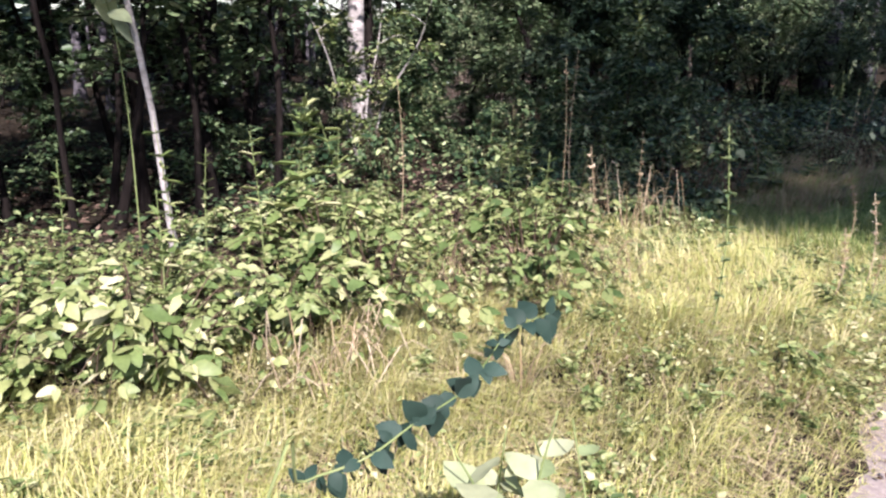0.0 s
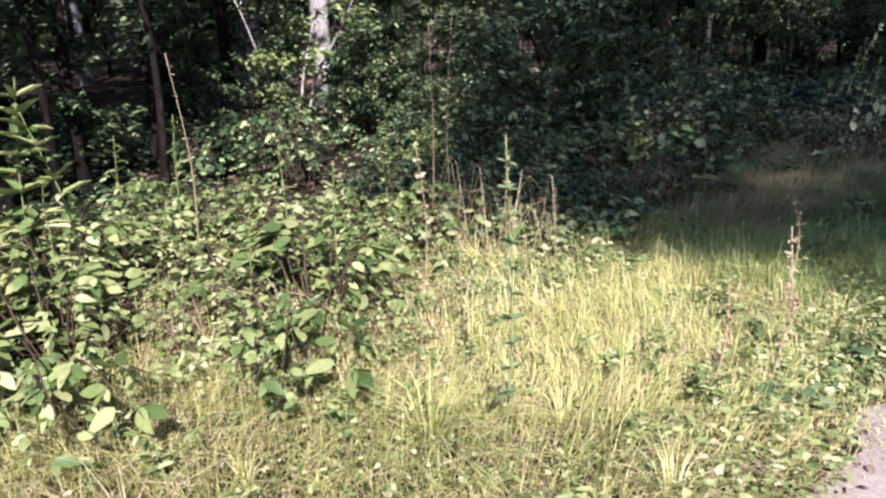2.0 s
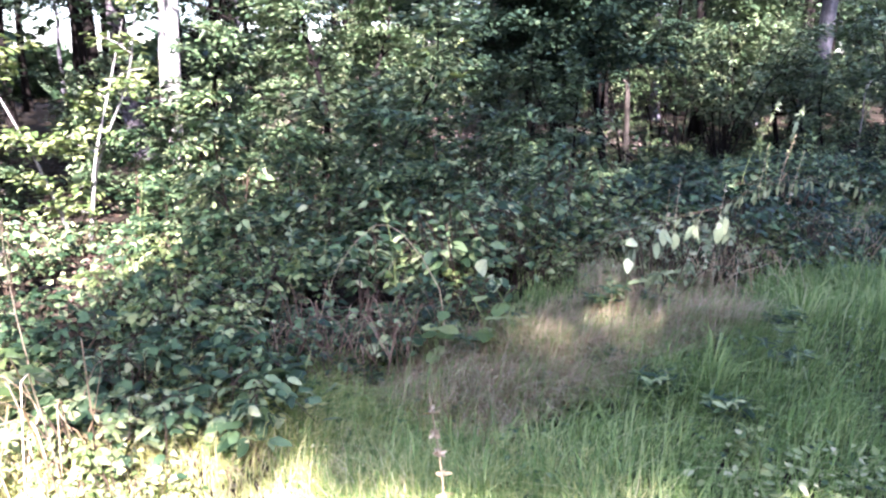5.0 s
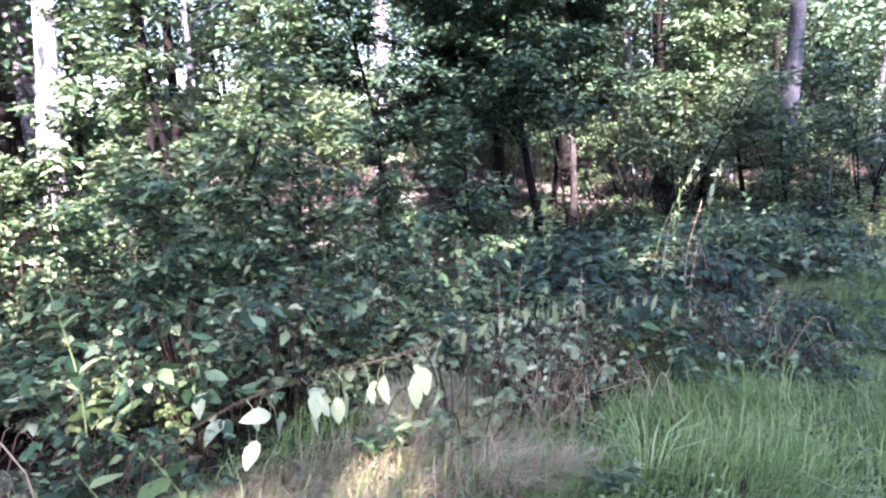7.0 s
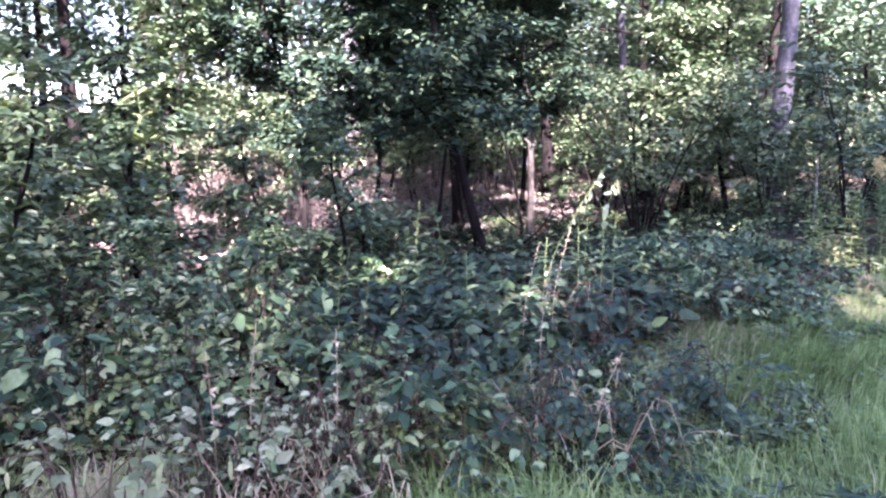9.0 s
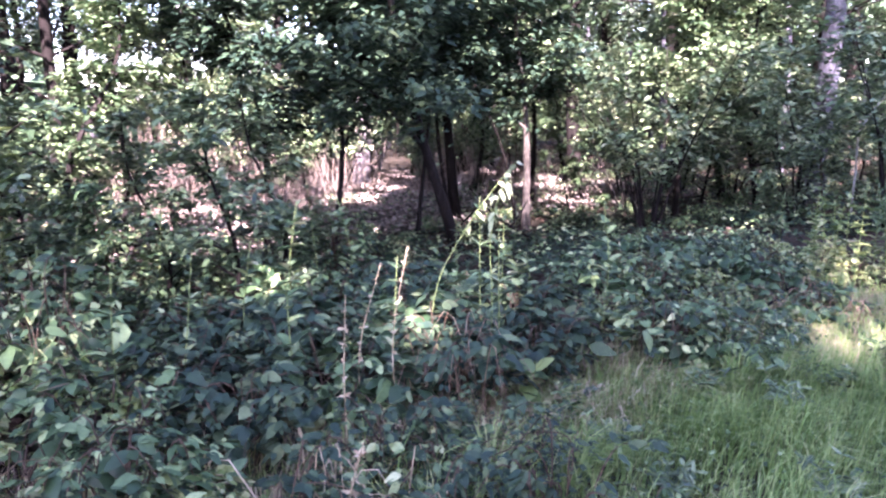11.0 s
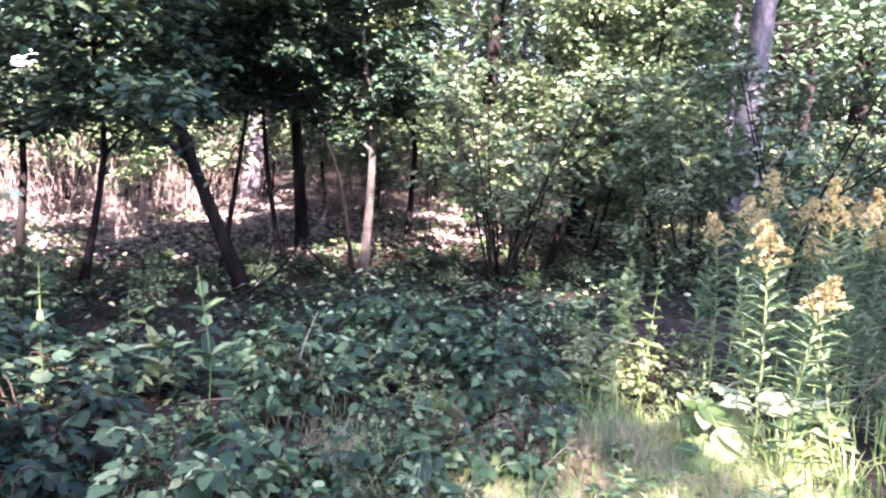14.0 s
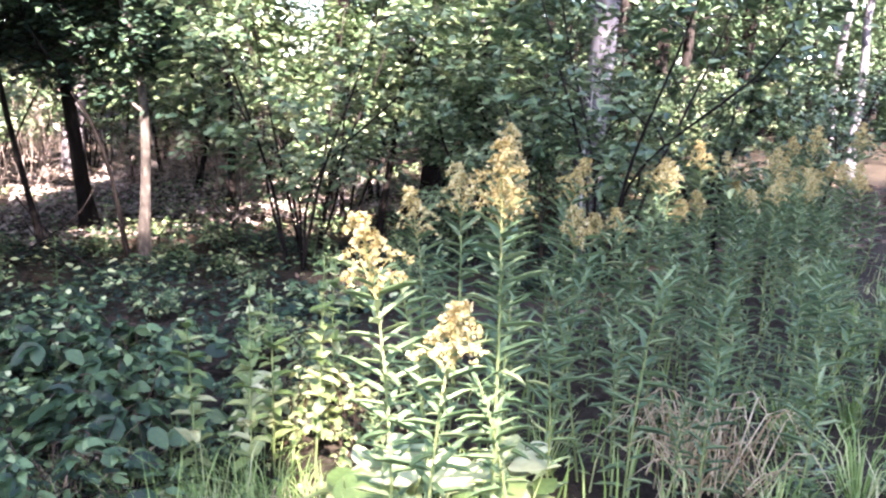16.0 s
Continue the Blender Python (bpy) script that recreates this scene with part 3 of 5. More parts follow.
for tx, ty, th in ((0.6, -9.0, 16), (-0.6, -11.8, 20), (2.6, -10.8, 18), (4.0, -8.4, 16), (4.5, -11.8, 20), (6.6, -9.0, 17), (7.8, -11.4, 20), (9.4, -8.6, 16), (10.6, -11.6, 20), (12.0, -9.0, 17), (13.6, -11.4, 20), (15.0, -8.8, 16), (17.0, -11.0, 19), (18.5, -8.8, 17), (20.5, -11.0, 19), (-1.5, -14.6, 23), (3.0, -15, 24), (8.0, -15, 24), (11.0, -15.4, 24), (14.5, -15, 24), (19.0, -15, 24), (0.8, -18, 29), (4.5, -18.5, 30), (7.5, -18, 29), (10.5, -18.5, 30), (13.5, -18, 29), (-4.1, -15.5, 26), (-5.2, -18, 29), (-3.0, -16.8, 28),
                   (-14.0, -18.6, 33), (-5.8, -19.4, 34), (-4.2, -18.8, 34), (-1.2, -19.2, 35), (3.4, -18.8, 34), (5.0, -19.4, 34), (-2.6, -21, 36), (0.4, -21, 36)):
    _s += 1
    forest_tree(th, 0.19, M_BARK, "unseen tall leafy tree added across the track to shade the verge", 100 + _s, 0.4, 3.0, 88, 38, 0.32, shaded, (tx, ty, float(ground_z(tx, ty))))

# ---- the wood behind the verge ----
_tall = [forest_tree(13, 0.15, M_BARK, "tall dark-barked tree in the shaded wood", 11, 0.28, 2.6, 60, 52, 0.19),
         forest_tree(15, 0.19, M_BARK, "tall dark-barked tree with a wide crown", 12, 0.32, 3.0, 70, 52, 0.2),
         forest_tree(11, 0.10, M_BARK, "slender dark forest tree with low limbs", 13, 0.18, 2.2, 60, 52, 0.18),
         forest_tree(14, 0.12, M_BARK_GREY, "tall tree with grey bark in the wood", 14, 0.35, 2.4, 60, 52, 0.19)]
g = np.random.default_rng(5)
_spots = []
for _ in range(4000):
    x, y = g.uniform(-14, 52), g.uniform(6.2, 42)
    depth = y - 6
    if 11.5 < x < 19.5 and y < 13.5 or 4.5 < x < 11.6 and y < 7.2 or x > 19 and y < 7:
        continue                                    # young growth and a sunny clearing stand here
    if 10.4 < x < 13.2 and y < 15.5 or (x - 8.2) ** 2 + (y - 10.5) ** 2 < 1.8 or (x - 7.7) ** 2 + (y - 8) ** 2 < 1:
        continue
    if y > 16 and 10 < x < 34 and g.uniform() < 0.5:
        continue                                    # the wood thins out towards an open, bright country
    if 6.5 < y < 14.5 and abs(x - 9 + 0.6 * (14.1 - y)) < 1.1:
        continue                                    # a lane of light to the white birch
    if 5.0 < y < 8.9 and abs(x - 8.3 + 0.58 * (10.3 - y)) < 0.8 or 8 < y < 16 and -0.5 * (14.2 - y) - 0.9 < x - 16.35 < 0.9 - 0.27 * (14.2 - y):
        continue
    if x > 18 and y < 5.5 + 0.1 * (x - 18):
        continue
    if all((x - a) ** 2 + (y - b) ** 2 > (2.3 + 0.02 * depth) ** 2 for a, b in _spots):
        _spots.append((x, y))
    if len(_spots) > 165:
        break
for k, (x, y) in enumerate(_spots):
    p = _tall[g.integers(0, 4)]
    if k < 4:
        move(_tall[k], x, y, g.uniform(0, 360))
    else:
        turn, size = g.uniform(0, 360), g.uniform(0.8, 1.15)
        if not (x < 5.5 and y < 14 and k % 2):      # the wood is thinner where the verge is sunny
            put(p, x, y, turn, size)

# young trees and shrubs of the undergrowth
_young = [sapling(2.6, 0.75, 22, 0.095, 90, M_SAPLING, M_BARK, "leafy young tree in the undergrowth", 21),
          sapling(3.4, 0.95, 26, 0.10, 90, M_SAPLING, M_BARK, "tall leafy young tree in the undergrowth", 22),
          sapling(1.7, 0.6, 16, 0.09, 90, M_BRAMBLE, M_TWIG, "low leafy young tree among the brambles", 23),
          sapling(2.2, 0.9, 30, 0.085, 60, M_SAPLING, M_BARK, "many-stemmed leafy shrub in the wood", 24, "shrub", 6, 0.3),
          sapling(4.6, 1.2, 30, 0.11, 95, M_SAPLING, M_BARK, "slender young tree with leaves from low down", 25)]
g = np.random.default_rng(9)
_taken = []


def scatter(protos, n, x0, x1, y0, y1, apart, size=(0.8, 1.2), avoid=None):
    made = 0
    for _ in range(n * 12):
        x, y = g.uniform(x0, x1), g.uniform(y0, y1)
        if avoid is not None and avoid(x, y):
            continue
        if 4.8 < y < 10 and abs(x - 8.3 + 0.58 * (10.3 - y)) < 0.45 or 10.5 < y < 14.4 and -0.5 * (14.2 - y) - 0.6 < x - 16.35 < 0.6 - 0.27 * (14.2 - y):
            continue                                # lanes that stay open between the trunks
        if any((x - a) ** 2 + (y - b) ** 2 < apart * apart for a, b in _taken):
            continue
        _taken.append((x, y))
        put(protos[g.integers(0, len(protos))], x, y, g.uniform(0, 360), g.uniform(*size), tilt=(g.normal(0, 4), g.normal(0, 4)))
        made += 1
        if made >= n:
            break


move(_young[0], 8.35, 5.0, 0, 0.85)
move(_young[1], 9.2, 5.6, 40, 0.8)
move(_young[2], 7.3, 4.4, 90, 0.8)
move(_young[3], 16.7, 6.4, 20, 1.15)
move(_young[4], 8.3, 6.6, 10, 0.9)
_taken += [(8.35, 5.0), (9.2, 5.6), (7.3, 4.4), (16.7, 6.4), (8.3, 6.6)]
scatter([_young[0], _young[2], _young[2]], 14, 6.0, 11.2, 4.3, 6.2, 0.62, (0.6, 0.95))
scatter([_young[0], _young[1], _young[4]], 26, 5.6, 10.5, 6.0, 11.0, 0.85, (0.7, 1.0), lambda x, y: (x - 6.4) ** 2 + (y - 7.0) ** 2 < 1.6 or (x - 7.6) ** 2 + (y - 7.5) ** 2 < 0.8 or (x - 8.3) ** 2 + (y - 10.3) ** 2 < 0.9)
scatter([_young[1], _young[4], _young[3]], 32, 12.6, 22.0, 11.5, 16.0, 1.0, (0.8, 1.25))
scatter([_young[0], _young[3], _young[1]], 22, 17.6, 26.0, 3.6, 9.5, 0.95, (0.75, 1.1), lambda x, y: y < 2.8 + 0.16 * (x - 15))
scatter([_young[0], _young[1], _young[3]], 30, -8.0, 4.5, 7.0, 14.0, 1.25, (0.6, 1.0))
scatter([_young[0], _young[1], _young[4]], 26, -10, 45, 12, 26, 1.6, (0.9, 1.4), lambda x, y: 10 < x < 20 and y < 14)
scatter([_young[2], _young[0]], 8, 17.2, 24.0, 3.2, 5.0, 0.9, (0.7, 1.0), lambda x, y: y < 2.9 + 0.14 * (x - 15))

_high = sapling(3.6, 0.8, 18, 0.09, 70, M_SAPLING, M_BARK, "thin young tree with a high sparse crown", 27, bare=0.42)
move(_high, 2.6, 7.3, 30)
_taken = [(2.6, 7.3)]
scatter([_high], 10, 0.4, 4.9, 6.2, 9.0, 0.8, (0.8, 1.1))
_bright = sapling(2.6, 0.7, 20, 0.09, 80, M_BRAMBLE_PALE, M_BARK_PALE, "yellow-green young tree with thin whitish stems", 26, "sapling", 3)
put(_young[0], 7.3, 8.35, 20, 0.75)
put(_young[2], 7.0, 7.7, 80, 1.1)
put(_young[2], 7.65, 8.2, 150, 1.15)
put(_young[2], 6.55, 7.2, 150, 0.95)
put(_young[0], 8.1, 8.4, 250, 0.7)
move(_bright, 6.16, 7.6, 30)

# unseen undergrowth added on the far side of the track to block low skylight
scatter([_young[1], _young[4], _young[0], _young[3]], 70, -8, 26, -8.2, -3.6, 1.15, (0.9, 1.25), lambda x, y: -7 < x < 6.0 and y > -6.4)

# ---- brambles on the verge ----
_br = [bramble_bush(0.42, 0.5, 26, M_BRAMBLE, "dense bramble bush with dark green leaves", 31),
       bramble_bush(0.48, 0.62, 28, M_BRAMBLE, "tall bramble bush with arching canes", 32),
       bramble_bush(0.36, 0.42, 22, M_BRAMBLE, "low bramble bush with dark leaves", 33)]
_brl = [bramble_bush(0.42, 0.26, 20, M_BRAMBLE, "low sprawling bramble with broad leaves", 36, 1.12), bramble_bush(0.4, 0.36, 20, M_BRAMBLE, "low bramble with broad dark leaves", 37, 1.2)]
# bramble with deep shade put into its leaf colour
_brk = bramble_bush(0.42, 0.36, 20, M_SHADED_LEAF, "low bramble with leaves coloured dark for shade", 40, 1.15)
# copies for the sunny verge, with sunlight painted into the leaf colour
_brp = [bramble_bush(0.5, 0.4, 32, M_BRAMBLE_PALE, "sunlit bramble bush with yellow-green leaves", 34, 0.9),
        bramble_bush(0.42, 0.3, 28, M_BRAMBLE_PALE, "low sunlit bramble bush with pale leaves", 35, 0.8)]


def bramble_front(x):
    return float(np.interp(x, [-4, 0.5, 1.5, 2.6, 3.4, 4.6, 5.6, 6.4, 7.5, 8.1, 8.8, 10.3, 12.2, 13.5, 14.4], [3.0, 2.75, 2.5, 2.5, 2.4, 2.9, 2.75, 2.75, 2.95, 2.75, 2.45, 2.5, 2.7, 2.5, 3.0]))


_taken = []
move(_br[0], 6.6, 2.65, 0, 0.75)
move(_br[1], 8.2, 3.3, 50)
move(_br[2], 9.35, 2.35, 80)
move(_brl[0], 12.6, 2.6, 0)
move(_brl[1], 10.4, 2.9, 0)
move(_brk, 9.9, 2.75, 30)
move(_brp[0], 1.7, 2.7, 10)
move(_brp[1], 2.9, 2.75, 10)
_taken += [(9.9, 2.75), (12.6, 2.6), (10.4, 2.9), (6.6, 2.65), (8.2, 3.3), (9.35, 2.35), (1.7, 2.7), (2.9, 2.75)]
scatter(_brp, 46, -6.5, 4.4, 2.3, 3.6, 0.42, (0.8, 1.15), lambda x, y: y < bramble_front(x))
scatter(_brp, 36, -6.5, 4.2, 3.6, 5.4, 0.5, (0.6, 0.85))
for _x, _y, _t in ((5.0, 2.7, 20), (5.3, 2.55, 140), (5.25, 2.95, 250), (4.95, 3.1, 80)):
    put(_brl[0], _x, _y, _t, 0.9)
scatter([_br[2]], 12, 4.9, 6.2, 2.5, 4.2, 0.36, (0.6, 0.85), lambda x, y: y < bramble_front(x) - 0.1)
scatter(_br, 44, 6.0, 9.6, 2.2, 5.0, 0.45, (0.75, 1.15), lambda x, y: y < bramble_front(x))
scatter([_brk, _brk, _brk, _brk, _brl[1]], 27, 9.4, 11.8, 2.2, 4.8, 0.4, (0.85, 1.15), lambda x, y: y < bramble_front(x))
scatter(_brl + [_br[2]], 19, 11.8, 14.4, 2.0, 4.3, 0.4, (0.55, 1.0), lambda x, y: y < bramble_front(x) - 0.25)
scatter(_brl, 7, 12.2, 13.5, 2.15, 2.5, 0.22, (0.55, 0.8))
scatter(_br, 26, 4.4, 12.0, 5.0, 7.5, 0.75, (0.8, 1.2))
scatter([_br[0], _brp[1]], 9, 13.9, 15.3, 2.75, 4.0, 0.38, (0.55, 0.8))
scatter([_br[2]], 26, 12.0, 18.0, 4.3, 8.5, 0.7, (0.35, 0.6), lambda x, y: (x - 14.5) ** 2 + (y - 6) ** 2 < 0.8)
scatter([_br[2]], 16, -8, 4, 5.8, 9, 0.8, (0.5, 0.8))
scatter([_br[2], _br[0]], 16, 17, 26, 3.4, 8, 0.9, (0.8, 1.2), lambda x, y: y < 3.4 + 0.14 * (x - 15))

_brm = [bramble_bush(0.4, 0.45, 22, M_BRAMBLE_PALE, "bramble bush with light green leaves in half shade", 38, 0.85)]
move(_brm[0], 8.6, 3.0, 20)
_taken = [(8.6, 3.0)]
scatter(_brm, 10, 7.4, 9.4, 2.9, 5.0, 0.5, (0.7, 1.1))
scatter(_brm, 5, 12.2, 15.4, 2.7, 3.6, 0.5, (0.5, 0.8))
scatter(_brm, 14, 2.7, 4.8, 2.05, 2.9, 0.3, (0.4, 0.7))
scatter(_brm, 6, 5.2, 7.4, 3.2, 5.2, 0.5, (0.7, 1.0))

_brw = bramble_bush(0.36, 0.3, 15, M_BRAMBLE, "low thin bramble tangled in weeds and grass", 41, 0.7)
# same bush shape, leaves darkened where the verge lies in shadow
_brv = bramble_bush(0.36, 0.34, 18, M_SHADED_LEAF, "low bramble coloured dark for the shade of the verge", 42, 0.7)
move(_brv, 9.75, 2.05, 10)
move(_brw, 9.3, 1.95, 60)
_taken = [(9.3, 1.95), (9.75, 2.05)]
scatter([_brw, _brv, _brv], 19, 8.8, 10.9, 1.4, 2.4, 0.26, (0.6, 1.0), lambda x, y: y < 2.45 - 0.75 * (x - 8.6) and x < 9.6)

put(_brm[0], 9.22, 2.25, 40, 0.7)
put(_brm[0], 9.5, 2.3, 170, 0.6)
_brd = bramble_bush(0.5, 0.5, 13, M_DULL_LEAF, "withered grey-green bramble drooping over the grass", 39, 0.85)
move(_brd, 8.0, 2.25, 40)
for _x, _y, _s in ((8.45, 2.3, 0.95), (8.9, 2.3, 0.8)):
    put(_brd, _x, _y, _x * 90, _s)

# ---- goldenrod stand ----
_gr = [goldenrod(1.16, True, 41, "tall goldenrod with a dusty yellow plume"), goldenrod(0.9, True, 42, "goldenrod with a small yellow plume"), goldenrod(1.25, True, 43, "tall leaning goldenrod in flower"),
       goldenrod(0.75, False, 44, "leafy goldenrod stem without flowers"), goldenrod(0.9, False, 45, "leafy goldenrod stem not yet in flower")]
move(_gr[3], 14.95, 1.95, 30)
move(_gr[4], 15.35, 1.7, 80)
_taken = [(14.95, 1.95), (15.35, 1.7)]
for p, seed, h, (x, y, z) in ((_gr[0], 41, 1.16, (14.31, 1.85, 1.17)), (_gr[1], 42, 0.9, (14.45, 1.61, 0.97)), (_gr[2], 43, 1.25, (14.78, 1.84, 1.31))):
    bend = np.random.default_rng(seed).normal(0, 0.07, 2) * 1.2 * z      # the plume leans away from the foot
    move(p, x - bend[0], y - bend[1], 0, z / h)
    _taken.append((x, y))
scatter(_gr[3:], 72, 14.45, 18.5, 1.15, 2.9, 0.15, (0.5, 1.0), lambda x, y: (x - 14.5) ** 2 + (y - 2.05) ** 2 < 0.05 or y < 1.75 - 0.28 * (x - 14.2) or y > 2.3 + .1 * (x - 14.6))
scatter(_gr[:3], 2, 14.8, 15.6, 1.7, 2.6, 0.28, (0.75, 1.0))
scatter(_gr[:3] + _gr[3:] + _gr[3:], 90, 15.0, 20.5, 2.0, 4.0, 0.17, (0.8, 1.05), lambda x, y: y < 2.1 + 0.1 * (x - 15) or y > 2.75 + 0.16 * (x - 15))

# ---- grass ----
def grass(name, label, material, n, x0, x1, y0, y1, tall, density=None, seed=1, width=0.003, over=0.55, far=False):
    g = np.random.default_rng(seed)
    x, y = g.uniform(x0, x1, n), g.uniform(y0, y1, n)
    keep = (y > track_edge(x) + g.exponential(0.08, n) - 0.11) | far
    if density is not None:
        keep &= g.uniform(0, 1, n) < density(x, y)
    x, y = x[keep], y[keep]
    m = len(x)
    tuft = 0.75 + 0.35 * np.sin(x * 5.1 + 2 * np.sin(y * 3.3)) * np.sin(y * 4.7 + np.sin(x * 2.9))
    ln = g.uniform(0.45, 1.1, m) * tall * tuft * np.clip(np.abs(y - track_edge(x)) / 0.5 + 0.3, 0.3, 1)
    a = g.normal(0, 1.0, m) + 2 * np.sin(x * 1.3 + y)
    lean = np.column_stack([np.cos(a), np.sin(a), np.zeros(m)]) * g.uniform(0.1, over * 1.6, m)[:, None]
    geo = Geo()
    geo.blades(np.column_stack([x, y, ground_z(x, y) - 0.01]), lean, ln, width)
    return tagged(part(name, geo, material), label, "grass", kind="stuff")


def verge_density(x, y):
    front = np.interp(x, [-4, 0.5, 1.5, 2.6, 3.4, 4.6, 6.4, 14.4, 22], [3.2, 2.9, 2.5, 2.5, 2.3, 3.6, 2.6, 2.4, 2.6])
    thin = (x > 8.8) & (x < 10.9) & (y > np.maximum(1.35, 2.45 - 0.75 * (x - 8.6)))      # weeds and brambles crowd the grass out
    return np.clip(1.1 - (y - front + 0.3) * 1.4, 0.05, 1) * np.where(thin, 0.45, 1.0)


# gold turns to green at the shade edge: dry grass and painted light together
grass("dry_grass", "dry grass on the verge with sunlight in its golden colour", M_GRASS_DRY_SUNLIT, 92000, -3, 6.1, 0.45, 4.0, 0.24, verge_density, 51, 0.002, 1.1)
grass("tall_dry_grass", "taller bleached grass stems on the verge", M_GRASS_DRY_SUNLIT, 6000, -3, 5.4, 0.8, 3.6, 0.38, verge_density, 56, 0.0018, 0.9)
grass("flattened_straw", "flattened straw lying in the verge grass", M_STRAW, 14000, -3, 5.6, 0.55, 3.4, 0.22, verge_density, 57, 0.0022, 2.2)
grass("green_grass", "long green grass on the shaded verge", M_GRASS_GREEN, 76000, 5.3, 14.6, 0.45, 3.4, 0.27, verge_density, 52, 0.0024, 0.8)
grass("tall_green_grass", "taller green grass blades on the shaded verge", M_GRASS_GREEN, 8600, 5.5, 14.4, 0.9, 3.0, 0.42, verge_density, 58, 0.0024, 0.9)
grass("sunny_straw", "sunlit bleached straw in front of the goldenrod", M_STRAW, 7000, 12.9, 14.5, 1.1, 2.3, 0.26, None, 59, 0.0022, 1.4)
grass("bramble_straw", "bleached dry stems among the sunlit brambles", M_GRASS_DRY_SUNLIT, 6000, -0.5, 4.4, 1.9, 2.95, 0.38, None, 62, 0.002, 1.1)
grass("straw_grass", "bleached straw-coloured grass at the bramble edge", M_STRAW, 12000, 5.9, 8.2, 1.7, 2.6, 0.32, None, 53, 0.002, 0.8)
grass("bramble_edge_straw", "dry stems under the bramble edge", M_STRAW, 6000, 8.0, 14.0, 2.1, 2.9, 0.3, None, 59, 0.002, 1.3)
grass("far_green_grass", "green grass along the track", M_GRASS_GREEN, 16000, 14.4, 40, 0.8, 5.0, 0.4, lambda x, y: np.clip(1.2 - (y - track_edge(x)) * 0.6, 0, 1), 54, 0.005)
grass("far_side_grass", "grass on the far side of the track", M_GRASS_GREEN, 26000, -8, 24, -4.6, -2.0, 0.3, lambda x, y: 1.0 + 0 * x, 60, 0.003, 0.8, far=True)
grass("dry_grass_behind", "dry grass on the verge behind", M_GRASS_DRY_SUNLIT, 12000, -8, -3, 0.5, 3.4, 0.3, verge_density, 61, 0.003, 0.8)
grass("green_grass_among_dry", "green grass blades among the dry grass", M_GRASS_GREEN, 8000, -3, 5.4, 0.5, 3.6, 0.22, verge_density, 55, 0.0024, 0.8)


def low_herbs(name, label, material, n, x0, x1, y0, y1, seed, size, high=0.16):
    """Small broad leaves of clover and other low herbs in the grass."""
    g = np.random.default_rng(seed)
    x, y = g.uniform(x0, x1, n), g.uniform(y0, y1, n)
    keep = ~((x > 10.5) & (x < 20) & (y > 4.6)) | (g.uniform(0, 1, len(x)) < 0.65)
    x, y = x[keep], y[keep]
    n = len(x)
    patch = np.sin(x * 2.7 + 1.3 * np.sin(y * 2.1)) * np.sin(y * 3.1 + x) + g.normal(0, 0.5, n)
    keep = (y > track_edge(x) + 0.02) & (patch > 0.15)
    x, y = x[keep], y[keep]
    m = len(x)
    a = g.uniform(0, 6.28, m)
    geo = Geo()
    geo.leaves(np.column_stack([x, y, ground_z(x, y) + g.uniform(0.02, high, m)]), np.column_stack([np.cos(a), np.sin(a), g.normal(.1, .3, m)]), np.column_stack([g.normal(0, .4, (m, 2)), np.ones(m)]), size * g.uniform(.5, 1.5, m), .65)
    return tagged(part(name, geo, material), label, "herbs", kind="stuff")


low_herbs("verge_herbs", "small yellow-green herb leaves in the dry grass", M_BRAMBLE_PALE, 30000, -3, 5.6, 0.5, 3.2, 71, 0.019, 0.17)
low_herbs("shade_herbs", "small dark herb leaves in the shaded grass", M_BRAMBLE, 19000, 5.4, 14.5, 0.5, 3.2, 72, 0.024, 0.12)
low_herbs("forest_herbs", "low dark green herbs on the forest floor", M_BRAMBLE, 46000, 4.5, 24, 3.8, 12, 73, 0.055, 0.2)
# dark herb layer that paints the shade on the glade floor
low_herbs("glade_herbs", "low herbs coloured dark for the shade on the glade floor", M_SHADED_LEAF, 30000, 11.4, 18.5, 3.9, 8.3, 76, 0.05, 0.13)
low_herbs("forest_herbs_dark", "low dark herbs under the trees", M_BRAMBLE, 20000, -6, 5, 4.5, 12, 74, 0.06, 0.22)


low_herbs("edge_herbs", "small green herb leaves along the track edge", M_BRAMBLE_PALE, 7000, 1.5, 7.0, 0.5, 1.1, 75, 0.03, 0.14)


def grass_tuft(label, seed, material, n=34, tall=0.36, width=0.0042):
    """One clump of wide arching grass blades."""
    g = np.random.default_rng(seed)
    a = g.uniform(0, 6.28, n)
    geo = Geo()
    base = np.column_stack([np.cos(a) * .03, np.sin(a) * .03, np.full(n, -.02)]) * g.uniform(.3, 1, (n, 1))
    geo.blades(base, np.column_stack([np.cos(a), np.sin(a), np.zeros(n)]) * g.uniform(.3, 1.1, (n, 1)), tall * g.uniform(.5, 1.15, n), width)
    ob = part("grass_tuft", geo, material)
    return tagged(ob, label, "grass tuft", "grass tufts on the verge")


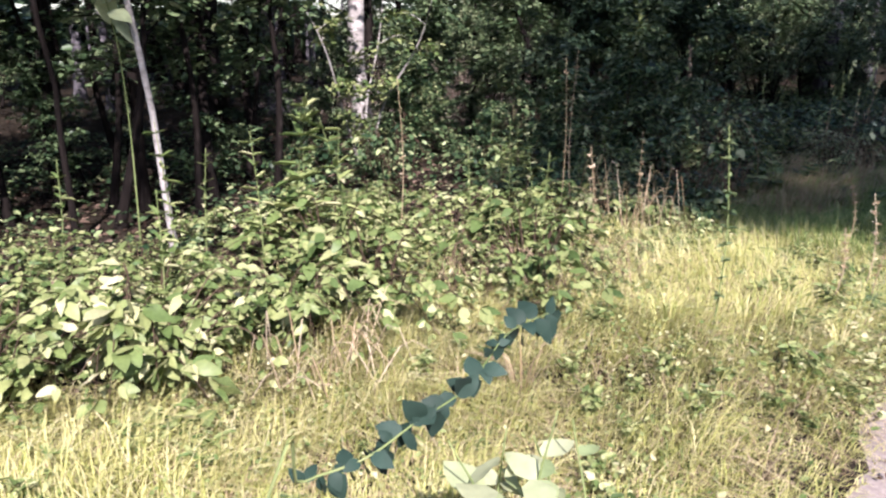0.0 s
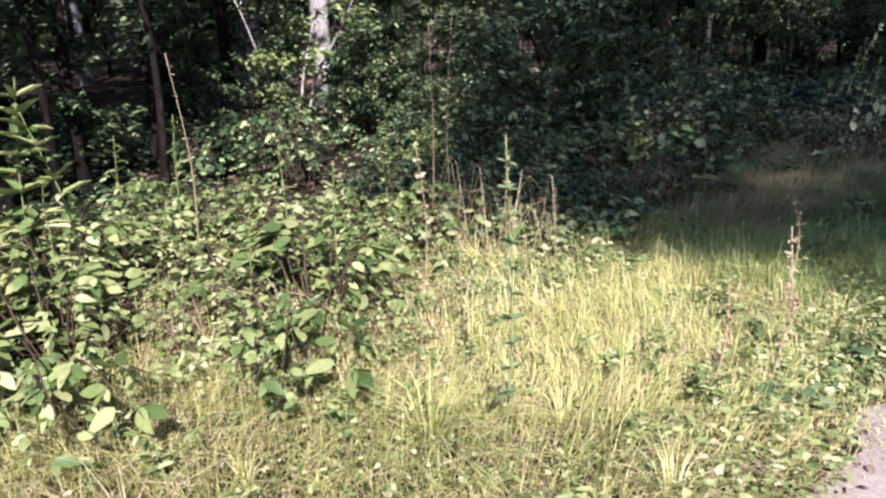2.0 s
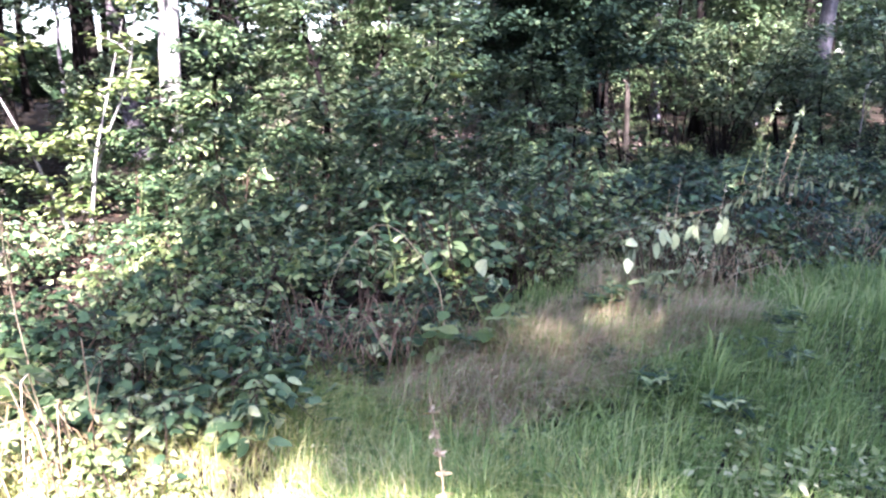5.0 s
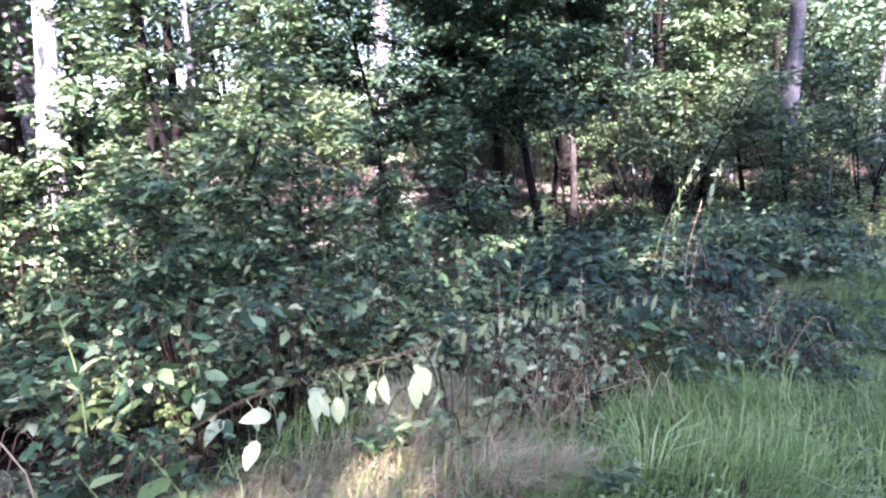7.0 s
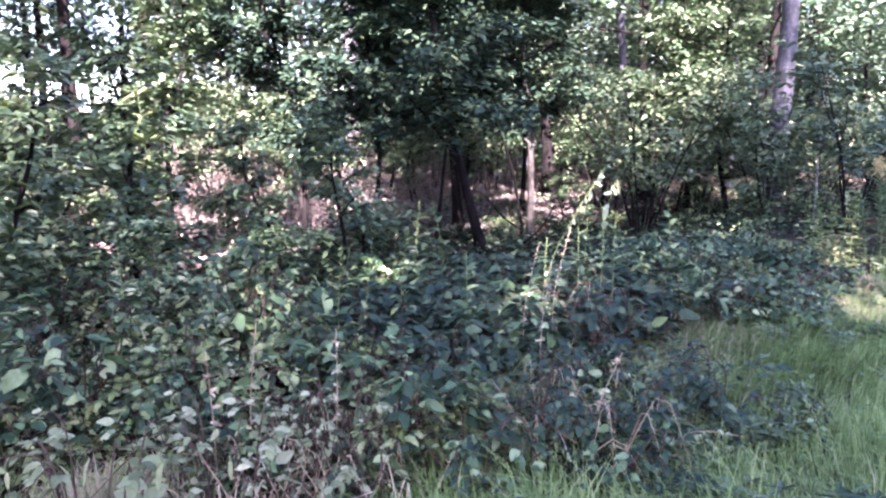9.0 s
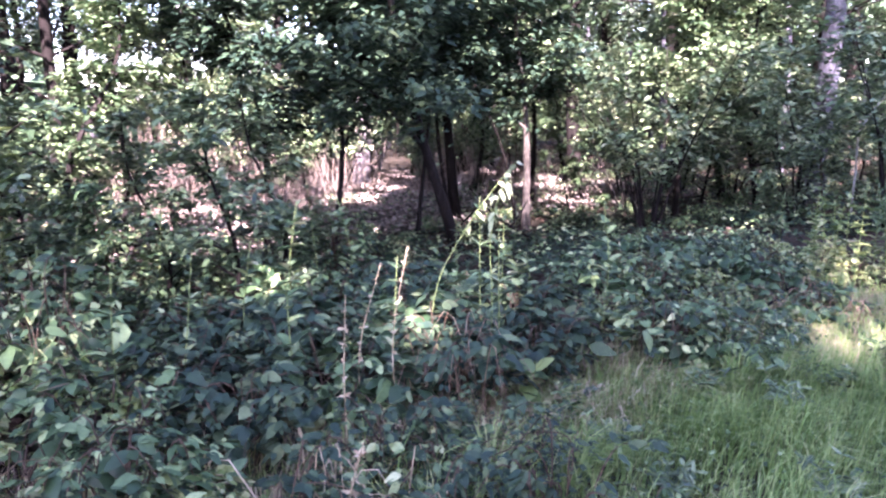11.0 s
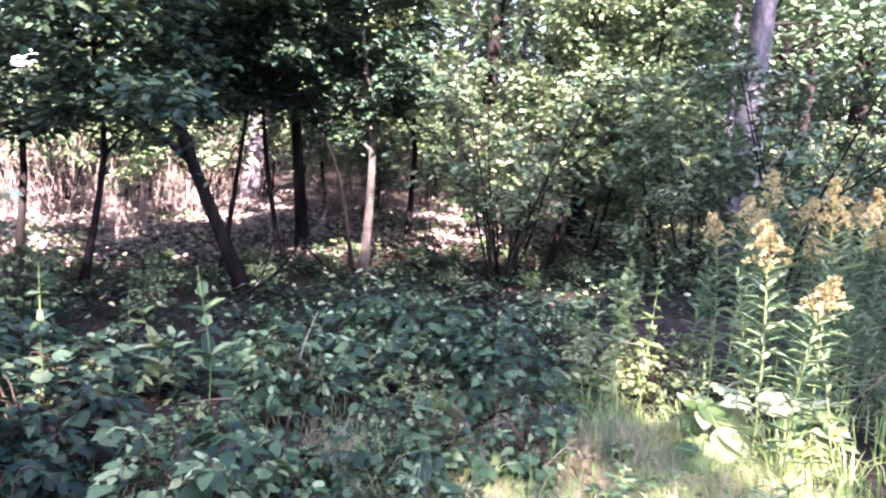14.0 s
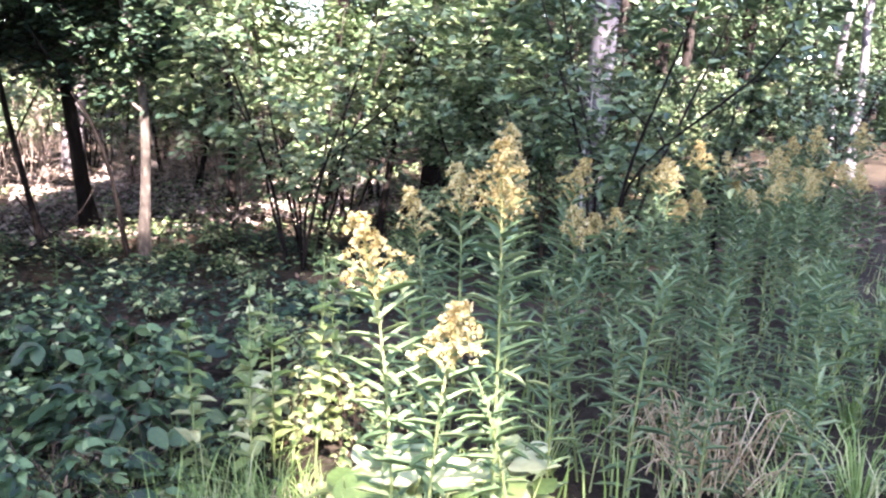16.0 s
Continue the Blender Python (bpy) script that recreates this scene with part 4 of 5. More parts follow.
def weed(label, seed, material, n=18, leaf=0.07, h=0.2, width=0.35):
    """A low bushy weed: short branching stems with small leaves."""
    g = np.random.default_rng(seed)
    ob = thing("weed", label, "weed", group="weeds on the verge")
    st, lv = Geo(), Geo()
    first = None
    for k in range(6):
        a = g.uniform(0, 6.28)
        tip = np.array([math.cos(a) * h * .6, math.sin(a) * h * .6, h * g.uniform(.6, 1.2)])
        pts = curve_points([(0, 0, -.02), tip * [.3, .3, .6], tip], 6)
        root = st.tube(pts, np.linspace(.003, .0012, 6), 4, 0.0, first)
        first = root if first is None else first
        for u in g.uniform(.2, 1, n):
            p = pts[min(int(u * 5), 5)]
            b = g.uniform(0, 6.28)
            lv.leaves([p], [[math.cos(b), math.sin(b), g.uniform(-.1, .7)]], [[g.normal(0, .4), g.normal(0, .4), 1]], leaf * g.uniform(.6, 1.2), width, 0.15, 0.25)
    part("stem", st, M_STEM, ob)
    part("foliage", lv, material, ob)
    return ob


_tuft = [grass_tuft("clump of long green grass on the verge", 81, M_GRASS_GREEN), grass_tuft("clump of arching green grass blades", 82, M_GRASS_GREEN, 46, 0.42)]
_tuftd = [grass_tuft("clump of long dry grass on the verge", 83, M_GRASS_DRY_SUNLIT, 44, 0.36, 0.003), grass_tuft("clump of bleached bent grass", 84, M_STRAW, 40, 0.34, 0.0026)]
_weed = [weed("low bushy weed in the shaded grass", 85, M_BRAMBLE), weed("low narrow-leaved weed in the grass", 86, M_SAPLING, 20, 0.06, 0.22, 0.3)]
_weedp = [weed("low yellow-green weed in the sunlit grass", 87, M_BRAMBLE_PALE, 16, 0.05, 0.17), weed("low pale weed in the dry grass", 88, M_BRAMBLE_PALE, 14, 0.055, 0.16, 0.4)]
_taken = []
for p, (x, y) in zip(_tuft + _tuftd + _weed + _weedp, ((7.0, 1.35), (8.3, 1.5), (3.1, 1.5), (2.2, 1.7), (6.8, 1.2), (7.6, 1.3), (2.7, 1.3), (3.6, 1.0))):
    move(p, x, y)
    _taken.append((x, y))
verge_clear = lambda x, y: y < track_edge(x) + 0.15 or y > bramble_front(x) - 0.1
scatter(_tuft, 40, 5.6, 14.2, 0.7, 2.8, 0.17, (0.45, 0.8), verge_clear)
scatter(_weed, 48, 5.6, 14.2, 0.7, 2.8, 0.17, (0.6, 1.15), verge_clear)
scatter(_tuftd, 50, -2.0, 5.2, 0.7, 2.9, 0.2, (0.45, 0.8), verge_clear)
scatter(_weedp, 120, -2.0, 5.2, 0.7, 2.9, 0.14, (0.5, 1.2), verge_clear)
scatter(_weedp, 40, 2.6, 6.8, 0.6, 1.15, 0.1, (0.4, 0.8), lambda x, y: y < track_edge(x) + 0.08)
scatter(_tuft + _weed, 40, 14.0, 20.0, 0.9, 2.2, 0.2, (0.6, 1.1), lambda x, y: y < track_edge(x) + 0.15)


# ---- leaf litter of the wood ----
def litter():
    g = np.random.default_rng(61)
    n = 26000
    x, y = g.uniform(-6, 30, n), 3.0 + g.exponential(4.5, n)
    keep = ~((x > 11.5) & (x < 19) & (y < 7.9)) | (g.uniform(0, 1, n) < 0.07)
    x, y, n = x[keep], y[keep], int(keep.sum())
    geo = Geo()
    a = g.uniform(0, 6.28, n)
    geo.leaves(np.column_stack([x, y, ground_z(x, y) + g.uniform(0.005, 0.03, n)]), np.column_stack([np.cos(a), np.sin(a), g.normal(0, .25, n)]), np.column_stack([g.normal(0, .35, (n, 2)), np.ones(n)]), g.uniform(.05, .11, n), .6)
    return tagged(part("leaf_litter", geo, M_LITTER), "brown fallen leaves on the forest floor", "leaf litter", kind="stuff")


litter()


def sunlit_litter():
    """Dry leaves on the floor behind the glade, with sunlight put into their lighter colour."""
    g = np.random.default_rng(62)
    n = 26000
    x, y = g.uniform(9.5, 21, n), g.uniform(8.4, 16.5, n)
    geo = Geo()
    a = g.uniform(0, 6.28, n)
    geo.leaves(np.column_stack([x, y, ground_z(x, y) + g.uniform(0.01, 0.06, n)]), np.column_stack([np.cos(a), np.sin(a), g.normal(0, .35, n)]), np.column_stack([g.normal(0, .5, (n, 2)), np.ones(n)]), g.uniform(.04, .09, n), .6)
    return tagged(part("pale_leaf_litter", geo, M_LITTER_SUNLIT), "dry leaves on the forest floor, lightened by painted sunlight", "leaf litter", kind="stuff")


sunlit_litter()


def track_bits():
    """Fallen leaves and crumbs along the edge of the track."""
    g = np.random.default_rng(63)
    n = 900
    x = g.uniform(-2, 16, n)
    y = track_edge(x) + 0.1 - g.exponential(0.16, n)
    a = g.uniform(0, 6.28, n)
    geo = Geo()
    geo.toothed_leaves(np.column_stack([x, y, ground_z(x, y) + 0.024]), np.column_stack([np.cos(a), np.sin(a), g.normal(.1, .2, n)]), np.column_stack([g.normal(0, .35, (n, 2)), np.ones(n)]), g.uniform(.012, .05, n), .6)
    return tagged(part("track_leaf_bits", geo, M_LITTER), "brown leaf bits along the edge of the track", "leaf litter", kind="stuff")


track_bits()

# ---- single trees of the shaded glade ----
def small_tree(x, y, h, r, lean, bark, label, seed, bare=0.36, spread=1.5, dens=170, limbs=34, leaf=0.1, leaves=None):
    def clear(p):
        """Keep leaves that leave the sunny floor behind the glade in light, and a few of the others."""
        k = (p[:, 2] + 0.25) / TO_SUN.z
        sx, sy = x + p[:, 0] - TO_SUN.x * k, y + p[:, 1] - TO_SUN.y * k
        return ~((sx > 12) & (sx < 19) & (sy > 8.3) & (sy < 10.8)) | (np.random.default_rng(seed).uniform(0, 1, len(p)) < 0.8)

    # crowns take the shade-darkened leaf colour unless another is given
    return move(sapling(h, spread, limbs, leaf, dens, leaves or M_SHADED_LEAF, bark, label, seed, "glade_tree", 1, bare, r, lean, "tree", clear), x, y)


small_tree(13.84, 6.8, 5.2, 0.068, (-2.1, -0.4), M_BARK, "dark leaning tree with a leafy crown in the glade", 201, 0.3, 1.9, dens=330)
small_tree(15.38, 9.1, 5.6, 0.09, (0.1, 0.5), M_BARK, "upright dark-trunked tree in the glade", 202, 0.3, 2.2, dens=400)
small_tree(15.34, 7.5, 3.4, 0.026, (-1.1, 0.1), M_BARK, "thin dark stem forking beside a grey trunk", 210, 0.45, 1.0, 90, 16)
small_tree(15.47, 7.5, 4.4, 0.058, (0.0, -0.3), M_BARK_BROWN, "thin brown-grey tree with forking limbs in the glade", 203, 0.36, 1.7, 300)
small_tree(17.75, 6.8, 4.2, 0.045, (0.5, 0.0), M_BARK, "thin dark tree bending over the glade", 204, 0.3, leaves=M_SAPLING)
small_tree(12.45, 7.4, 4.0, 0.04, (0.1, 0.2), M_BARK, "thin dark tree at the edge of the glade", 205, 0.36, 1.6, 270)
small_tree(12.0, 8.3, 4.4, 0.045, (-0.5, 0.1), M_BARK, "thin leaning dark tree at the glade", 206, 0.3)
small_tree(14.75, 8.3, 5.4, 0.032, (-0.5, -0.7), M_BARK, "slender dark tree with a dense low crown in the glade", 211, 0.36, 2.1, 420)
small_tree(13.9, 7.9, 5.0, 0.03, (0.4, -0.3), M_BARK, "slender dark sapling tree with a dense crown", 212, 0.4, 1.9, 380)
small_tree(17.2, 9.4, 4.8, 0.05, (-0.2, 0.2), M_BARK, "slender tree behind the glade", 207, 0.35, leaves=M_SAPLING)
small_tree(19.3, 6.4, 4.5, 0.05, (-0.4, 0.1), M_BARK, "slender tree with dense low leaves", 208, 0.15, leaves=M_SAPLING)
small_tree(20.3, 7.8, 5.0, 0.06, (0.2, -0.2), M_BARK, "leafy tree at the end of the glade", 209, 0.15, leaves=M_SAPLING)
put(_young[3], 18.0, 7.9, 70, 1.2)
put(_young[3], 16.42, 6.14, 200, 1.0)

# larger trunks that stand apart
move(forest_tree(13, 0.19, M_BARK_GREY, "thick tree with grey-violet bark beyond the goldenrod", 301, 0.4, 2.6), 20.9, 6.5)
move(forest_tree(12, 0.17, M_BARK_PALE, "pale-barked tree standing in the dark wood", 302, 0.4, 2.4), 8.35, 10.35)
move(forest_tree(13, 0.2, M_BARK_MOTTLED, "pale mottled birch deep in the wood", 303, 0.45, 2.2, 40), 9.0, 14.1)
move(forest_tree(14, 0.2, M_BARK_MOTTLED, "thick tree with dappled pinkish bark behind the glade", 305, 0.5, 2.0, 30, flare=0.1), 16.35, 14.2)
move(forest_tree(7, 0.026, M_BARK_PALE, "thin white leaning birch pole", 306, 0.5, 1.2, 24, 20, 0.14, lean=(-0.09, 0.02)), 2.22, 5.05)
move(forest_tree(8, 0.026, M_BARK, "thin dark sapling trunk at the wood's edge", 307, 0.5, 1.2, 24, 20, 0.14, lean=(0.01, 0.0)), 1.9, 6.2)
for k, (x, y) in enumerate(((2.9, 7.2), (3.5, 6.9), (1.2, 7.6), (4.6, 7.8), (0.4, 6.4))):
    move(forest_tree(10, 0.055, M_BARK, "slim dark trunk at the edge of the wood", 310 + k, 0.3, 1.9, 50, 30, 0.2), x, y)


# ---- the arching branch with large pale leaves ----
def hanging_branch(ctrl, leaf_at, label, size, name="arching_branch", material=None, radius=0.0035, droop=(-1.5, 0.1), width=0.55, petiole=0.0, bark=None):
    """A long bent stem from which broad leaves hang, each leaf a part."""
    ob = thing(name, label, "branch", ctrl[0])
    c = np.array(ctrl) - np.array(ctrl[0])
    pts = curve_points(c, 40)
    st = Geo()
    st.tube(pts, np.linspace(radius, radius * 0.3, 40), 6)
    smooth(part("stem", st, bark or M_STEM, ob))
    g = np.random.default_rng(len(leaf_at) + int(1000 * size))
    for u in leaf_at:
        p = pts[min(int(u * 39), 39)]
        a = g.uniform(0, 6.28)
        lf = Geo()
        hang = g.uniform(*droop)
        if petiole:
            q = p + np.array([math.cos(a) * 0.4, math.sin(a) * 0.4, -1.0]) * g.uniform(0.01, petiole)
            lf.tube(curve_points([p, (p + q) / 2 + [math.cos(a) * 0.01, math.sin(a) * 0.01, 0], q], 5), 0.0008, 4)
            p = q
        lf.toothed_leaves([p], [[math.cos(a) * 0.7, math.sin(a) * 0.7, hang]], [[math.cos(a) - 0.4, math.sin(a) - 0.6, 0.9]], size * g.uniform(0.5, 1.25), width, 0.2, g.uniform(0.1, 0.5), 0.1)
        part("leaf", lf, material or M_WHITE_LEAF, ob)
    return ob


hanging_branch([(6.45, 2.4, 0.0), (6.5, 2.2, 0.4), (6.6, 1.85, 0.68), (6.78, 1.61, 0.84), (6.91, 1.54, 0.87), (7.06, 1.43, 0.9), (7.19, 1.41, 0.93)],
               list(np.linspace(0.45, 0.97, 22) + rng.normal(0, 0.012, 22)), "arching stem with large sunlit pale leaves", 0.078, "arching_branch", None, 0.0015, (-2.8, 0.2), 0.55, 0.12, M_TWIG)
hanging_branch([(6.62, 2.5, 0.0), (6.66, 2.25, 0.42), (6.76, 1.9, 0.7), (6.95, 1.58, 0.84), (7.1, 1.45, 0.9), (7.24, 1.4, 0.945), (7.37, 1.34, 0.985), (7.5, 1.27, 1.0), (7.66, 1.2, 1.0), (7.88, 1.18, 0.96), (8.12, 1.22, 0.87)],
               [c + k for c in (0.5, 0.56, 0.62, 0.67) for k in (-0.012, -0.005, 0.0, 0.006, 0.012)] + list(rng.uniform(0.68, 1.0, 16)), "long arching cane with narrow drooping leaves", 0.052, "drooping_cane", M_DULL_LEAF, 0.0018, (-3.0, -0.5), 0.3, 0.03, M_TWIG)
hanging_branch([(11.35, 2.95, 0.0), (11.32, 2.9, 0.5), (11.28, 2.86, 0.8), (11.33, 2.84, 1.05), (11.42, 2.86, 1.12)], [0.62, 0.66, 0.7, 0.74, 0.78, 0.82, 0.86, 0.9, 0.94, 0.98, 0.55], "upright stalk topped with pale drooping leaves", 0.07, "pale_leaf_stalk", None, 0.004)
hanging_branch([(11.15, 3.3, 0.0), (11.2, 3.25, 0.5), (11.4, 3.2, 0.85), (11.65, 3.2, 1.1), (11.75, 3.2, 1.18)], [0.5, 0.56, 0.6, 0.66, 0.7, 0.76, 0.8, 0.86, 0.9, 0.96], "leaning stalk with pale pinkish drooping leaves", 0.065, "pale_leaf_stalk", None, 0.004)
# stalk near the path; the shade on its leaves is in their colour
hanging_branch([(0.07, 0.62, -0.02), (0.1, 0.5, 0.65), (0.161, 0.294, 1.255), (0.189, 0.301, 1.255), (0.231, 0.294, 1.255), (0.273, 0.294, 1.262), (0.322, 0.294, 1.269), (0.371, 0.301, 1.29), (0.42, 0.294, 1.297)],
               list(np.linspace(0.4, 1, 64)), "tall leaning stalk with heart-shaped leaves coloured dark as in shade", 0.018, "leaning_stalk", M_SHADED_VINE_LEAF, 0.0012, (-1.6, 0.8), 0.7)


hanging_branch([(2.0, 5.12, 0.0), (2.02, 5.1, 0.9), (1.98, 5.05, 1.5), (1.85, 4.95, 1.95), (1.7, 4.85, 2.15)], list(np.linspace(0.55, 1, 16)), "slim shoot with large sunlit pale leaves at the wood's edge", 0.16, "pale_leaf_shoot", None, 0.006, (-0.6, 0.5), 0.75)


# ---- leafy sprigs, broad-leaved herbs, dry stalks ----
def leafy_stalk(x, y, h, leaves, leaf, label, seed, material=None, width=0.4, flat=False):
    """An upright stalk with leaves in pairs, smaller to the tip."""
    g = np.random.default_rng(seed)
    ob = thing("leafy_stalk", label, "wild plant", (x, y, float(ground_z(x, y))), "leafy stalks")
    st, lv = Geo(), Geo()
    axis = curve_points([(0, 0, -0.04), (g.normal(0, .02), g.normal(0, .02), h * .5), (g.normal(0, .05), g.normal(0, .05), h)], 14)
    st.tube(axis, np.linspace(0.005, 0.002, 14), 5)
    part("stem", st, M_STEM, ob)
    for k in range(leaves):
        u = min(1.0, max(0.15, 0.25 + 0.75 * (k + g.uniform(-.7, .7)) / leaves))
        p = axis[min(int(u * 13), 13)]
        a = k * 1.57 + g.normal(0, .7)
        for s in (0, math.pi + g.normal(0, .5))[:1 if g.uniform() < .25 else 2]:
            if flat:
                lv.toothed_leaves([p], [[math.cos(a + s), math.sin(a + s), g.normal(.1, .25)]], [[g.normal(-.15, .3), g.normal(-.2, .3), 1]], leaf * g.uniform(.7, 1.25), width * g.uniform(.9, 1.25), 0.15, g.uniform(0, .3), 0.08)
                continue
            lv.leaves([p], [[math.cos(a + s), math.sin(a + s), 0.25 + 0.5 * u + g.normal(0, .35)]], [[-math.cos(a + s) * .5, -math.sin(a + s) * .5, 1]], leaf * (1.15 - 0.5 * u) * g.uniform(.8, 1.2), width, 0.15, 0.3)
    part("foliage", lv, material or M_BRAMBLE_PALE, ob)
    return ob


leafy_stalk(2.46, 3.68, 1.15, 26, 0.19, "tall leafy sprig above the sunlit brambles", 401, M_BRAMBLE_PALE, 0.3)
leafy_stalk(2.57, 3.43, 1.0, 20, 0.15, "leafy sprig above the sunlit brambles", 402, M_BRAMBLE_PALE, 0.3)
leafy_stalk(2.2, 3.75, 0.95, 12, 0.13, "leafy sprig beside a taller one", 403, M_BRAMBLE_PALE, 0.3)
leafy_stalk(3.31, 1.36, 1.06, 26, 0.055, "upright seed stalk with small clustered leaves", 404, M_HERB, 0.5)
leafy_stalk(1.9, 4.3, 1.0, 14, 0.12, "leafy sprig at the dark wood's edge", 405, M_BRAMBLE_PALE, 0.35)
leafy_stalk(9.15, 5.3, 2.15, 30, 0.2, "tall drooping leafy shoot in the undergrowth", 406, M_BRAMBLE_PALE, 0.22)
leafy_stalk(8.23, 4.81, 1.95, 24, 0.16, "tall leafy shoot catching the light", 407, M_BRAMBLE_PALE, 0.35)
leafy_stalk(12.43, 4.04, 0.55, 8, 0.14, "small plant with reddish-tipped leaves", 408, M_BRAMBLE_PALE, 0.4)
leafy_stalk(12.5, 3.95, 0.42, 6, 0.12, "small broad-leaved seedling on the forest floor", 409, M_BRAMBLE, 0.5)
leafy_stalk(11.2, 2.46, 0.32, 6, 0.1, "seedling with broad lobed leaves in the grass", 410, M_BRAMBLE_PALE, 0.8, True)
leafy_stalk(6.85, 4.28, 0.75, 12, 0.11, "bright yellow-green shoot among dark leaves", 411, M_BRAMBLE_PALE, 0.5)
for k, (x, y, h, l) in enumerate(((4.35, 0.78, .15, .07), (4.55, 0.76, .14, .065), (4.75, 0.82, .16, .07), (4.2, 0.86, .15, .06), (4.9, 0.75, .14, .06), (5.1, 0.78, .15, .065), (1.2, .88, .62, .11), (1.3, .84, .58, .1), (1.12, .95, .58, .11), (1.36, .92, .53, .1), (1.15, 1.02, .5, .1), (6.3, 2.35, .4, .12), (6.5, 2.3, .42, .12), (6.7, 2.3, .38, .11), (14.5, 2.12, .34, .2), (14.62, 2.0, .34, .2), (14.7, 1.7, .3, .16), (14.4, 2.0, .3, .18), (14.85, 1.75, .28, .15), (13.78, 2.3, .2, .1), (13.55, 2.2, .2, .1), (14.2, 1.95, .22, .12))):
    leafy_stalk(x, y, h, 5, l, "low broad-leaved plant at the verge", 420 + k, M_HERB if k < 6 else M_WHITE_LEAF if k < 11 else M_BRAMBLE_PALE, 0.66, True)
# over-bright leaves in the sun patch, their glare painted as a pale colour
for k, (x, y, h, l) in enumerate(((14.73, 2.2, .3, .15), (14.62, 2.3, .24, .13), (14.91, 1.8, .26, .15), (15.05, 2.0, .25, .12))):
    leafy_stalk(x, y, h, 5, l, "broad leaves under the goldenrod, coloured pale for the glare of the sun", 480 + k, M_WHITE_LEAF, 0.7, True)
for k, (x, y, h) in enumerate(((14.35, 2.6, .85), (14.5, 2.72, .75), (14.2, 2.72, .7), (14.62, 2.62, .9), (14.8, 2.9, .7), (15.0, 3.05, .8), (15.2, 3.3, .7), (14.45, 2.9, .6))):
    leafy_stalk(x, y, h, 18, 0.085, "leafy shoot with small light leaves beside the goldenrod", 490 + k, M_BRAMBLE_PALE, 0.55)
for k, (x, y, h, t) in enumerate(((4.79, 3.26, 1.35, 14), (4.55, 3.2, 1.3, 10), (4.45, 2.45, 0.85, 12), (3.2, 3.6, 1.2, 6), (3.9, 2.5, 0.8, 12), (4.22, 0.9, 0.5, 10), (4.05, 1.05, 0.45, 8), (4.5, 1.0, 0.62, 10), (5.35, 1.35, 0.6, 10), (8.68, 2.55, 0.75, 4), (8.5, 2.5, 0.7, 4), (8.95, 2.4, 0.7, 5), (9.9, 1.8, 0.55, 10), (10.2, 2.4, 0.8, 5), (10.55, 2.6, 0.9, 4), (10.45, 2.75, 0.8, 4))):
    move(dry_stalk(h, t, 450 + k), x, y)


def yellow_daisy(x, y, h, seed):
    """A single yellow flower on a thin stem."""
    ob = thing("yellow_flower", "single bright yellow flower beside the track", "wildflower", (x, y, float(ground_z(x, y))))
    st, pt = Geo(), Geo()
    st.tube(curve_points([(0, 0, -.03), (.01, 0, h * .5), (0, .02, h)], 8), np.linspace(.003, .002, 8), 5)
    part("stem", st, M_STEM, ob)
    a = np.arange(9) * 0.698
    pt.leaves(np.tile([[0, .02, h]], (9, 1)), np.column_stack([np.cos(a), np.sin(a), np.full(9, .25)]), np.column_stack([-np.cos(a) * .3, -np.sin(a) * .3, np.ones(9)]), 0.035, 0.45)
    part("petals", pt, M_FLOWER, ob)
    return ob


yellow_daisy(15.15, 1.2, 0.33, 1)

_sprig = [leafy_stalk(1.3, 3.2, 0.8, 12, 0.1, "leafy shoot standing out of the sunlit brambles", 470, M_BRAMBLE_PALE, 0.35), leafy_stalk(3.6, 3.3, 0.75, 14, 0.08, "narrow-leaved shoot among the brambles", 471, M_BRAMBLE_PALE, 0.25)]
_sprigd = [leafy_stalk(8.6, 3.9, 0.95, 14, 0.11, "leafy shoot standing out of the dark brambles", 472, M_SAPLING, 0.4), leafy_stalk(10.2, 3.6, 0.8, 12, 0.12, "broad-leaved shoot among the brambles", 473, M_BRAMBLE, 0.5)]
_taken = [(1.3, 3.2), (3.6, 3.3), (8.6, 3.9), (10.2, 3.6)]
scatter(_sprig, 22, -1.5, 4.8, 2.5, 4.8, 0.35, (0.7, 1.15), lambda x, y: y < bramble_front(x))
scatter(_sprigd, 36, 5.6, 12.5, 2.7, 5.2, 0.35, (0.7, 1.15), lambda x, y: y < bramble_front(x))
scatter(_sprigd, 16, 12.5, 18.0, 3.6, 8.0, 0.5, (0.4, 0.7))

# ---- dead wood and twigs ----
def dead_branch(ctrl_list, label, at, material=None, name="dead_branch", sides=6):
    """A bare branch: a main stem and side twigs, in one mesh."""
    ob = Geo()
    for ctrl, r in ctrl_list:
        ob.tube(curve_points(ctrl, 12), np.linspace(r, r * 0.35, 12), sides, 0.08)
    o = part(name, ob, material or M_BARK_PALE)
    o.location = at
    return tagged(smooth(o), label, "dead branch")


dead_branch([([(0, 0, -0.1), (0.02, 0, 0.5), (0.0, 0, 1.05), (0.05, 0, 1.45), (0.02, 0, 1.9)], 0.016), ([(0.0, 0, 1.1), (0.16, -0.08, 1.4), (0.3, -0.15, 1.55)], 0.01), ([(0.05, 0, 1.45), (-0.08, 0.04, 1.6), (-0.14, 0.06, 1.8)], 0.007)], "bleached forked dead stick standing in the brush", (18.6, 4.65, float(ground_z(18.6, 4.65))))
